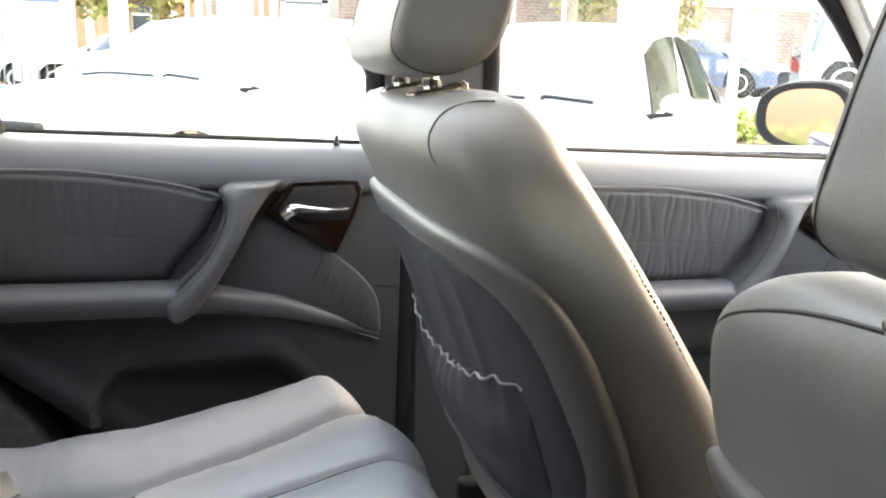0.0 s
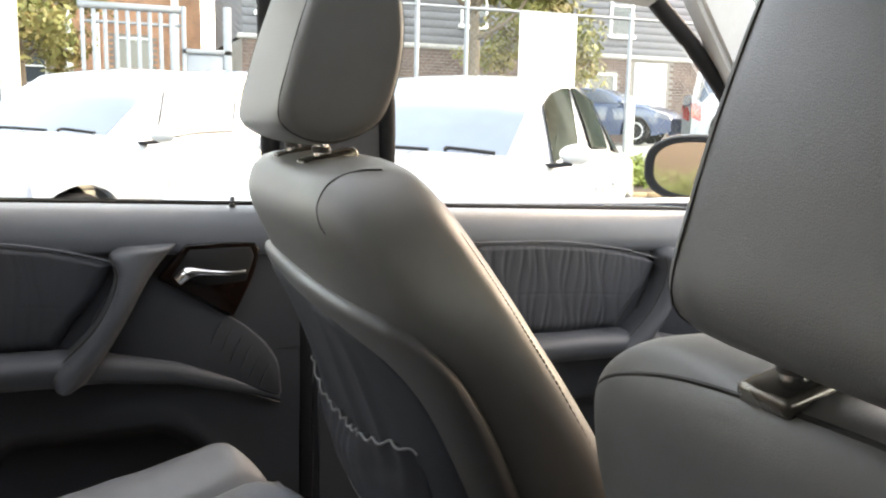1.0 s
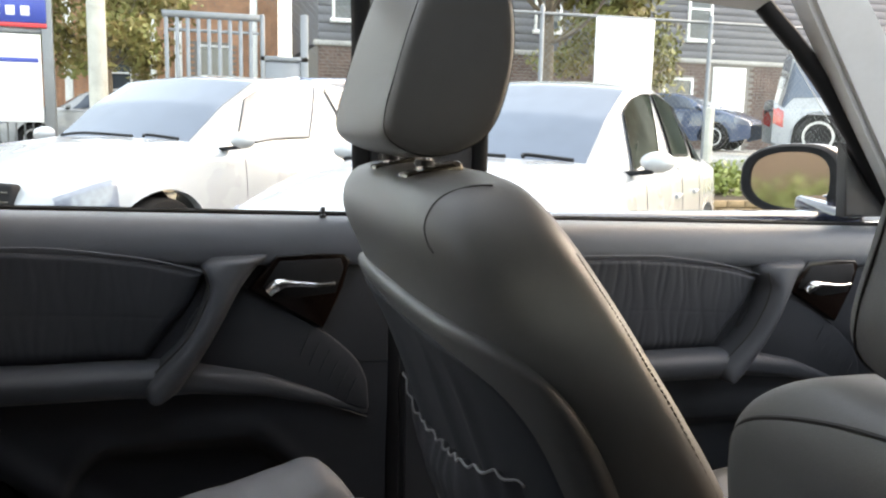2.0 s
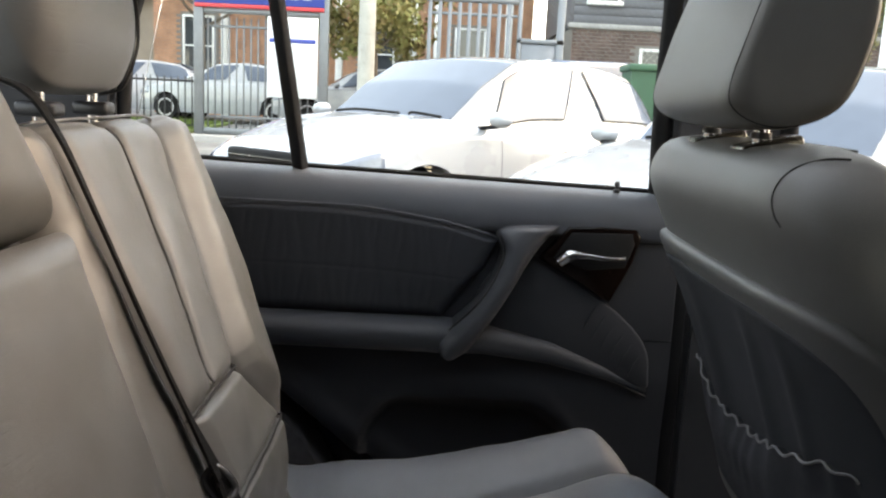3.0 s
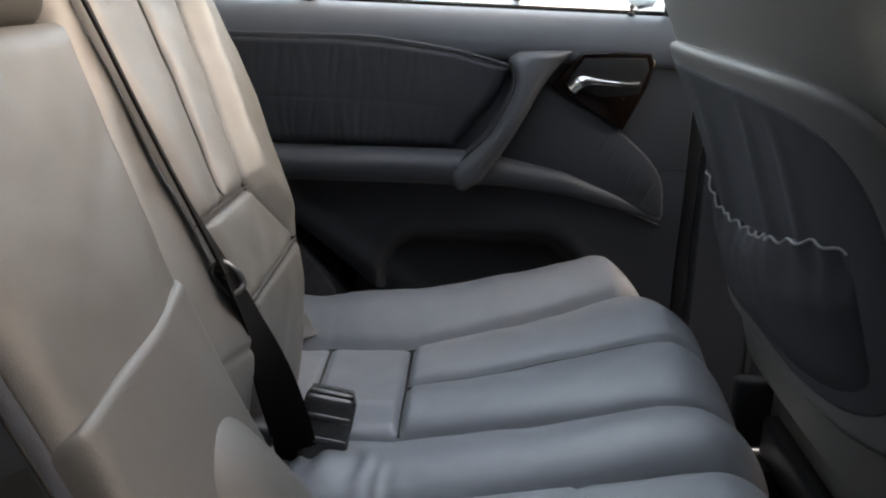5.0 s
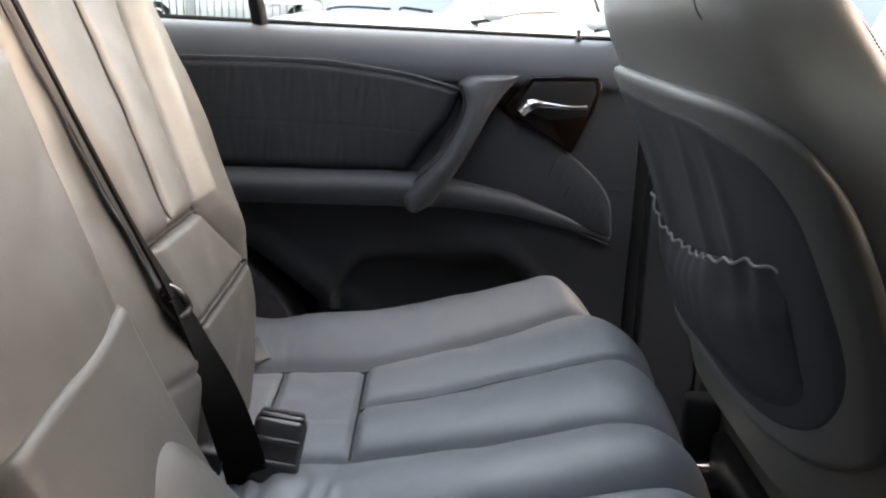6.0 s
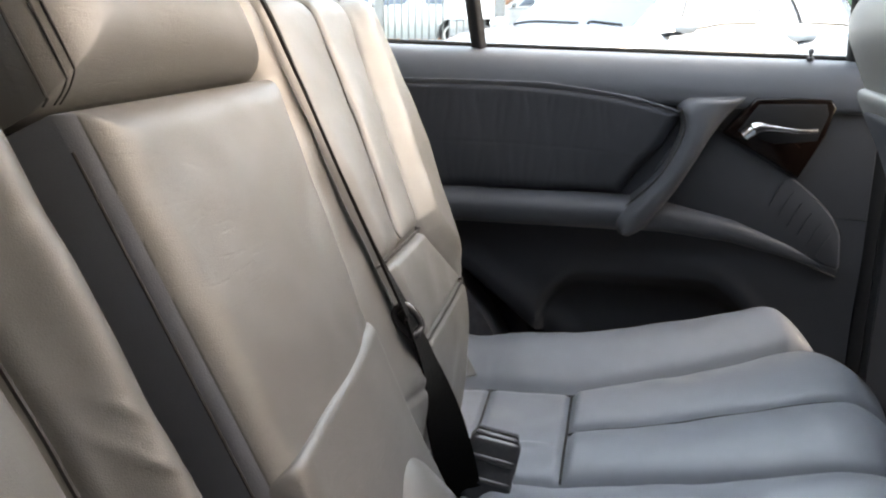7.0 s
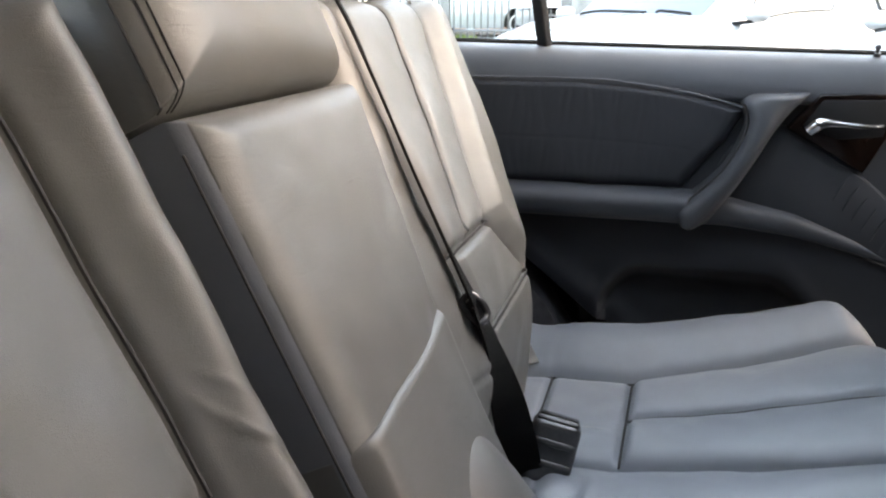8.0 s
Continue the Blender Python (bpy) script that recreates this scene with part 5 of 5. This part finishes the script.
fourwd = parked_car("four_wheel_drive", (12.85, 12.8, 0.65), -30, 4.7, 1.9, 2.1, 1.2, 0.7, -2.0, -2.2, 1.1, WHITE_CAR, "white four-wheel drive parked behind the fence", wheel=0.42, detail=False)
for k, (x, y, a) in enumerate(((-8.4, 21.5, 185), (-5.6, 20.5, 170), (-2.3, 20.0, 190))):
    parked_car("far_car", (x, y, ground_z(y)), a, 4.4, 1.75, 1.42, 0.9, 0.15, -1.2, -1.8, 0.98, WHITE_CAR if k != 1 else SILVER_CAR, "pale car parked far behind the fence", detail=False)
parked_car("blue_wagon", (2.4, 12.0, ground_z(12)), 30, 4.4, 1.75, 1.6, 1.0, 0.4, -1.9, -2.1, 1.0, BLUE_CAR, "blue car parked beyond the hatchback", detail=False)


def picket_fence(name, x0, x1, y, z0, z1, gap, r, material, label, category="fence", rails=(0.12, 0.92)):
    f = thing(name, (x0, y, z0), label, category)
    for q in rails:
        z = z0 + (z1 - z0) * q
        part("rail", box(x0, x1, y - 0.02, y + 0.02, z - 0.022, z + 0.022, 0.004, 1), material, f)
    n = int((x1 - x0) / gap)
    shared = None
    for k in range(n + 1):
        if shared is None:
            shared = part("picket", box(x0 - r, x0 + r, y - r, y + r, z0, z1, 0.003, 1), material, f)
        else:
            o = new("picket", shared.data)
            o.parent = f
            o.location = (gap * k, 0, 0)
    return f


# notice board with a blue header, standing at the footpath
Y = 16.0
g = ground_z(Y)
board = thing("notice_board", (-4.0, Y, g), "steel-framed notice board with blue header and white panel", "sign")
for x in (-5.14, -2.72):
    part("post", box(x - 0.09, x + 0.09, Y - 0.06, Y + 0.06, g, 3.5, 0.01, 2), STEEL, board, "galvanised post")
part("frame_rail", box(-5.05, -2.81, Y - 0.04, Y + 0.04, g + 0.02, g + 0.14, 0.006, 1), STEEL, board)
part("frame_rail", box(-5.05, -2.81, Y - 0.04, Y + 0.04, 2.56, 2.66, 0.006, 1), STEEL, board)
header = part("header", box(-5.2, -2.72, Y - 0.10, Y - 0.062, 2.74, 3.45, 0.006, 1), SIGN_BLUE, board, "blue header with plain white bars")
part("header_stripe", box(-5.2, -2.72, Y - 0.10, Y - 0.062, 2.66, 2.735, 0.004, 1), SIGN_RED, board, "red stripe")
for k in range(9):
    part("letter_bar", box(-5.0 + 0.235 * k, -4.86 + 0.235 * k, Y - 0.112, Y - 0.098, 2.86, 3.02 + 0.05 * (k % 3 == 0), 0.003, 1), SIGN_WHITE, header)
panel = part("white_panel", box(-3.80, -2.83, Y - 0.09, Y - 0.045, 1.02, 2.54, 0.005, 1), SIGN_WHITE, board, "white panel with plain blue bars")
part("panel_stripe", box(-3.76, -2.87, Y - 0.10, Y - 0.088, 2.06, 2.14, 0.003, 1), SIGN_BLUE, panel)
picket_fence("board_gate", -5.0, -2.85, Y + 0.12, g + 0.1, 2.5, 0.14, 0.014, STEEL, "steel picket panel behind the notice board", "fence")
picket_fence("iron_fence", -14.0, -5.3, Y + 0.6, ground_z(Y), 1.35, 0.14, 0.012, BLACK, "dark iron picket fence along the grass")
part("lawn", skin(lambda U, V: (U, V, np.interp(V, [4.0, 20.0], [-0.10, 0.35]) + 0.05), np.linspace(-16, -5.35, 12), np.linspace(14.6, 19.4, 8), (0, 0, -0.2)), GRASS, None, "mown green lawn beside the footpath", category="lawn", kind="structure")
part("kerb", box(-16, -1.0, 14.35, 14.55, ground_z(14.4) - 0.1, ground_z(14.4) + 0.12, 0.02, 2), CONCRETE, None, "grey concrete kerb", category="kerb", kind="structure")


def grass_tufts(x0, x1, y0, y1, n, seed):
    rnd = random.Random(seed)
    verts, faces = [], []
    for _ in range(n):
        x, y = rnd.uniform(x0, x1), rnd.uniform(y0, y1)
        z = ground_z(y) + 0.04
        a, h, l = rnd.uniform(0, 6.28), rnd.uniform(0.05, 0.13), rnd.uniform(-0.04, 0.04)
        k = len(verts)
        verts += [(x - 0.012 * math.cos(a), y - 0.012 * math.sin(a), z), (x + 0.012 * math.cos(a), y + 0.012 * math.sin(a), z), (x + l, y + l, z + h)]
        faces.append((k, k + 1, k + 2))
    return verts, faces


part("grass_blades", grass_tufts(-12, -5.4, 14.6, 19, 9000, 4), GRASS, None, "short green grass blades", category="grass", kind="stuff")

# service pole and steel gate
pole = thing("service_pole", (-1.72, 14.0, ground_z(14)), "pale weathered timber service pole", "pole")
part("shaft", lathe([(0.150, ground_z(14) - 0.05), (0.142, 2.0), (0.13, 6.5), (0.05, 6.55)], (-1.70, 14.0, 0), "z", 18), POLE_WOOD, pole)
picket_fence("steel_gate", -0.62, 0.75, 13.0, ground_z(13), 2.66, 0.155, 0.030, STEEL, "tall galvanised picket gate", "gate")
solid = thing("steel_panel_gate", (1.1, 13.0, ground_z(13)), "grey sheet steel gate panel with a pale frame", "gate")
part("sheet", box(0.83, 1.38, 12.98, 13.02, ground_z(13) + 0.05, 2.05, 0.004, 1), STEEL, solid)
part("frame", join(box(0.76, 0.83, 12.96, 13.04, ground_z(13), 2.75, 0.01, 1), box(1.38, 1.50, 12.96, 13.04, ground_z(13), 2.78, 0.01, 1), box(0.76, 1.5, 12.96, 13.04, 2.05, 2.13, 0.006, 1), box(-0.68, 0.76, 12.96, 13.04, 2.64, 2.74, 0.006, 1)), STEEL, solid)
binn = thing("wheelie_bin", (2.02, 9.5, ground_z(9.5)), "dark green plastic wheelie bin", "bin")
part("bin_body", rings([[(2.02 + sx * k, 9.5 + sy * k * 1.3, z) for sx, sy in ((-0.21, -0.21), (0.21, -0.21), (0.21, 0.21), (-0.21, 0.21))] for z, k in ((ground_z(9.5), 0.8), (1.54, 1.0))]), BIN_GREEN, binn, smooth=False)
part("bin_lid", box(1.78, 2.26, 9.18, 9.80, 1.54, 1.62, 0.02, 2), BIN_GREEN, binn)

# Slab put under the cars, which stand at heights fitted to the camera's view.
part("driveway", box(6.8, 22.0, 12.2, 19.6, 0.0, 0.65, 0.02, 1), CONCRETE, None, "raised concrete driveway behind the fence, height fitted to the view", category="driveway", kind="structure")

# wire mesh fence with a blank white board on it
FY = 10.0
fg = ground_z(FY)
mesh_fence = thing("mesh_fence", (3.2, FY, fg), "galvanised chain-link fence with tubular rails", "fence")
part("top_rail", tube([(2.6, FY, 2.60), (6, FY, 2.62), (14, FY, 2.66)], 0.024, 8), STEEL, mesh_fence, "steel tube rail")
for k, x in enumerate((3.5, 4.2, 6.75, 9.4, 12.0)):
    part("fence_post", lathe([(0.03, fg - 0.02), (0.03, 2.7), (0.01, 2.73)], (x, FY, 0), "z", 12), STEEL, mesh_fence, "steel tube post")
wv, wf = [], []
x0, x1, z0, z1 = 2.8, 14.0, fg + 0.25, 2.58
for sgn in (-1, 1):
    k = -30
    while k * 0.085 < x1 - x0 + 2.6:
        a = x0 + k * 0.085
        lo, hi = (a, a + (z1 - z0)) if sgn > 0 else (a + (z1 - z0), a)
        pa, pb = Vector((lo, FY, z0)), Vector((hi, FY, z1))
        if max(lo, hi) > x0 and min(lo, hi) < x1:
            n = len(wv)
            for p in (pa, pb):
                wv += [p + Vector((0.0022, 0.003 * sgn, 0)), p + Vector((-0.0022, 0.003 * sgn, 0)), p + Vector((0, 0.003 * sgn + 0.003, 0))]
            wf += [(n, n + 1, n + 4, n + 3), (n + 1, n + 2, n + 5, n + 4), (n + 2, n, n + 3, n + 5)]
        k += 1
part("wire_mesh", (wv, wf), STEEL, mesh_fence, "diamond wire mesh", smooth=False, kind="stuff")
wb = thing("blank_board", (5.4, FY - 0.06, 1.3), "blank white board fixed to the wire fence", "sign")
part("board_sheet", box(4.96, 5.83, FY - 0.07, FY - 0.035, 1.35, 2.60, 0.006, 1), SIGN_WHITE, wb)
boll = thing("timber_bollard", (6.1, 8.9, ground_z(8.9)), "weathered grey timber bollard", "bollard")
part("bollard_post", box(6.05, 6.14, 8.85, 8.94, ground_z(8.9) - 0.02, 1.42, 0.02, 2), POLE_WOOD, boll)

# brick-edged planting bed with a low hedge
bed = part("planting_bed", box(4.6, 12.0, 7.75, 9.6, ground_z(8) - 0.1, 0.36, 0.02, 1), mat("soil", (0.07, 0.05, 0.035), 0.95, vary=0.3, scale=6), None, "earth bed edged with tan bricks", category="planter", kind="structure")


def leaf_mass(cells, size, seed, up=0.25):
    """Many small folded leaves about a set of (centre, radius) clumps."""
    rnd = random.Random(seed)
    verts, faces = [], []
    for c, r, n in cells:
        c = Vector(c)
        for _ in range(n):
            d = Vector((rnd.gauss(0, 1), rnd.gauss(0, 1), rnd.gauss(0, 1))).normalized()
            p = c + Vector((d.x * r[0], d.y * r[1], d.z * r[2])) * rnd.random() ** 0.45
            a = Vector((rnd.gauss(0, 1), rnd.gauss(0, 1), rnd.gauss(0, 1) + up)).normalized()
            b = a.cross(Vector((rnd.gauss(0, 1), rnd.gauss(0, 1), rnd.gauss(0, 1)))).normalized()
            s = size * rnd.uniform(0.6, 1.3)
            k = len(verts)
            verts += [p - a * s, p + b * s * 0.45, p + a * s, p - b * s * 0.45]
            faces += [(k, k + 1, k + 2), (k, k + 2, k + 3)]
    return verts, faces


rnd = random.Random(11)
cells = [((x + rnd.uniform(-.1, .1), 8.45 + rnd.uniform(-.25, .25), 0.50 + rnd.uniform(-.03, .07)), (0.34, 0.40, 0.20), 330) for x in np.arange(4.8, 12.0, 0.33)]
part("hedge", leaf_mass(cells, 0.045, 5), HEDGE_LEAF, None, "low yellow-green hedge in the planting bed", category="hedge", kind="stuff", smooth=False)


def tree(name, x, y, h, crown, material, label, seed, leaves=260, trunk=0.16):
    rnd = random.Random(seed)
    g = ground_z(y)
    t = thing(name, (x, y, g), label, "tree")
    limbs = [tube([(x, y, g - 0.1), (x + 0.05, y, g + h * 0.35), (x - 0.05, y + 0.1, g + h * 0.8)], lambda q: trunk * (1 - 0.75 * q), 10, 5)]
    cells2 = []
    for _ in range(9):
        a = rnd.uniform(0, 6.28)
        r = crown * rnd.uniform(0.35, 0.95)
        z0 = g + h * rnd.uniform(0.32, 0.6)
        tip = (x + r * math.cos(a), y + r * math.sin(a), z0 + h * rnd.uniform(0.1, 0.4))
        limbs.append(tube([(x, y, z0), (x + 0.5 * r * math.cos(a), y + 0.5 * r * math.sin(a), z0 + 0.08 * h), tip], lambda q: trunk * 0.35 * (1 - 0.8 * q), 6, 4))
        for _ in range(3):
            cells2.append(((tip[0] + rnd.uniform(-.6, .6), tip[1] + rnd.uniform(-.5, .5), tip[2] + rnd.uniform(-.5, .4)), (rnd.uniform(.45, .9), rnd.uniform(.4, .8), rnd.uniform(.3, .6)), leaves))
    v, f = [], []
    for lv, lf in limbs:
        k = len(v)
        v += lv
        f += [tuple(i + k for i in q) for q in lf]
    part("trunk", (v, f), BARK, t, "grey-brown trunk and limbs")
    part("crown", leaf_mass(cells2, 0.085, seed + 50), material, t, "loose leafy crown", smooth=False)
    return t


tree("tree", -2.0, 18.0, 4.6, 1.6, LEAF_RUST, "small tree with rust and green leaves", 1)
tree("tree", -7.2, 23.0, 7.0, 2.6, LEAF, "green street tree behind the fence", 2)
tree("tree", -10.5, 19.0, 5.2, 2.3, LEAF, "green street tree behind the fence", 7)
tree("tree", 6.6, 15.5, 7.4, 2.3, LEAF, "green tree behind the wire fence", 3)
tree("tree", 9.4, 17.0, 5.2, 1.8, LEAF_RUST, "small tree with rust and green leaves", 9)


# buildings
def brickwork(x0, x1, y, z0, z1, holes=(), bw=0.225, bh=0.070, joint=0.012):
    """Bricks of a wall facing -y, joined; holes: (x0, x1, z0, z1)."""
    verts, faces = [], []
    rnd = random.Random(int(x0 * 10))
    z, row = z0, 0
    while z + bh <= z1:
        x = x0 - (bw / 2 if row % 2 else 0)
        while x < x1:
            a, b = max(x, x0), min(x + bw, x1)
            if b - a > 0.03 and not any(a < h[1] and b > h[0] and z < h[3] and z + bh > h[2] for h in holes):
                o = rnd.uniform(0, 0.005)
                k = len(verts)
                verts += [(a, y - 0.010 - o, z), (b, y - 0.010 - o, z), (b, y - 0.010 - o, z + bh), (a, y - 0.010 - o, z + bh), (a, y, z), (b, y, z), (b, y, z + bh), (a, y, z + bh)]
                faces += [(k, k + 1, k + 2, k + 3), (k, k + 1, k + 5, k + 4), (k + 3, k + 2, k + 6, k + 7), (k, k + 3, k + 7, k + 4), (k + 1, k + 2, k + 6, k + 5)]
            x += bw + joint
        z += bh + joint
        row += 1
    return verts, faces


def window_unit(parent, x0, x1, y, z0, z1):
    wdw = part("window", join(box(x0 - 0.07, x0, y - 0.05, y + 0.05, z0, z1, 0.006, 1), box(x1, x1 + 0.07, y - 0.05, y + 0.05, z0, z1, 0.006, 1),
                              box(x0 - 0.07, x1 + 0.07, y - 0.05, y + 0.05, z1, z1 + 0.07, 0.006, 1), box(x0, x1, y - 0.04, y + 0.04, (z0 + z1) / 2 - 0.025, (z0 + z1) / 2 + 0.025, 0.004, 1)), WHITE_PAINT, parent, "white framed window")
    part("pane", box(x0, x1, y + 0.0, y + 0.02, z0, z1), HOUSE_GLASS, wdw, "dark glass", smooth=False)
    part("sill", box(x0 - 0.12, x1 + 0.12, y - 0.12, y + 0.04, z0 - 0.10, z0, 0.01, 1), WHITE_PAINT, wdw, "white sill")


BY = 20.0
bg = ground_z(BY)
house = thing("grey_house", (12.0, BY, bg), "two-storey house, grey cladding over brown brick", "house")
part("wall", box(2.6, 24.0, BY, BY + 6, bg, 3.0, 0), MORTAR, house, "brown brick ground storey", smooth=False)
part("bricks", brickwork(2.6, 17.5, BY, bg, 3.0, [(13.45, 14.6, bg, 2.95), (4.2, 5.4, 1.5, 2.6), (11.9, 12.9, 1.3, 2.6)]), BRICK_DARK, house, "brown bricks", smooth=False, kind="stuff")
part("string_course", box(2.5, 24.0, BY - 0.07, BY + 0.2, 2.98, 3.10, 0.01, 1), CONCRETE, house)
for k in range(24):
    z = 3.10 + 0.20 * k
    part("cladding_board", box(2.6, 24.0, BY - 0.030, BY + 0.02, z, z + 0.193, 0.008, 1), CLADDING, house)
part("upper_wall", box(2.6, 24.0, BY + 0.02, BY + 6, 3.1, 8.2), CLADDING, house, smooth=False)
part("roof", box(2.2, 24.5, BY - 0.5, BY + 6.5, 8.2, 8.4, 0.02, 1), CLADDING, house)
for x in (3.0, 5.3, 8.2, 12.65, 17.0):
    window_unit(house, x, x + 0.62, BY - 0.03, 3.62, 5.2)
window_unit(house, 4.3, 5.3, BY - 0.02, 1.6, 2.5)
gd = part("garage_door", box(13.5, 14.55, BY - 0.03, BY + 0.02, bg, 2.9, 0.006, 1), WHITE_PAINT, house, "white panelled door")
for k in range(8):
    part("door_batten", box(13.55 + 0.125 * k, 13.64 + 0.125 * k, BY - 0.045, BY - 0.028, bg + 0.1, 2.8, 0.004, 1), WHITE_PAINT, gd)
window_unit(house, 12.0, 12.8, BY - 0.02, 1.45, 2.5)

RY = 26.0
rg = ground_z(RY)
flats = thing("red_brick_house", (-4.0, RY, rg), "orange-red brick house with white posts and windows", "house")
part("wall", box(-9.5, 2.2, RY, RY + 7, rg, 8.0), MORTAR, flats, "orange-red brick wall", smooth=False)
holes = [(-8.6, -7.6, 1.5, 3.4), (-5.9, -4.9, 1.5, 3.4), (-3.0, -2.0, 1.5, 3.4), (-0.2, 0.8, 1.5, 3.4)]
part("bricks", brickwork(-9.5, 2.2, RY, rg, 6.2, holes), BRICK_RED, flats, "orange-red bricks", smooth=False, kind="stuff")
for h in holes:
    window_unit(flats, h[0] + 0.08, h[1] - 0.08, RY - 0.02, h[2] + 0.1, h[3] - 0.1)
for x in (-7.0, -4.4, -3.6, -1.4, -0.7, 1.4):
    part("veranda_post", box(x - 0.10, x + 0.10, RY - 1.2, RY - 1.0, rg, 5.0, 0.015, 1), WHITE_PAINT, flats, "white veranda post")
part("veranda_rail", box(-9.5, 2.2, RY - 1.15, RY - 1.05, rg + 0.95, rg + 1.05, 0.01, 1), WHITE_PAINT, flats)
part("roof", box(-10, 2.6, RY - 1.6, RY + 7.5, 8.0, 8.3, 0.02, 1), CLADDING, flats)
far = thing("pale_house", (-16, 34, ground_z(30)), "long pale house far behind the trees", "house")
part("wall", box(-30, -9.8, 34, 40, ground_z(34) - 0.1, 4.6), RENDER_WALL, far, smooth=False)
part("roof", rings([[(x, 33.4, 4.6), (x, 37, 6.4), (x, 40.6, 4.6)] for x in (-30.5, -9.4)]), BRICK_RED, far, smooth=False)
for x in (-27, -23, -19, -15, -12):
    window_unit(far, x, x + 1.2, 33.97, 1.6, 3.2)

# tan wall and hedge behind the car, seen in the wing mirror
part("wall_tan", box(-9.2, -9.0, -2.5, 6.5, -0.2, 3.6, 0.01, 1), TAN_WALL, None, "tan rendered boundary wall", category="wall", kind="structure")
cells = [((-8.4 + rnd.uniform(-.1, .1), y, 0.20 + rnd.uniform(-.05, .1)), (0.4, 0.4, 0.38), 320) for y in np.arange(-2.2, 6.3, 0.45)]
part("wall_hedge", leaf_mass(cells, 0.05, 8), LEAF, None, "low green hedge before the tan wall", category="hedge", kind="stuff", smooth=False)

# tan bricks along the bed, each its own
kb = box(-0.112, 0.112, -0.055, 0.055, -0.038, 0.038, 0.006, 1)
first = None
rnd = random.Random(3)
for row in range(4):
    for k in range(32):
        x = 4.62 + 0.236 * k + (0.118 if row % 2 else 0)
        loc = (x, 7.70 + rnd.uniform(-.004, .004), ground_z(7.7) + 0.04 + row * 0.086)
        if first is None:
            first = part("brick", kb, KERB_BRICK, bed)
            first.location = loc
        else:
            o = new("brick", first.data)
            o.parent = bed
            o.location = loc
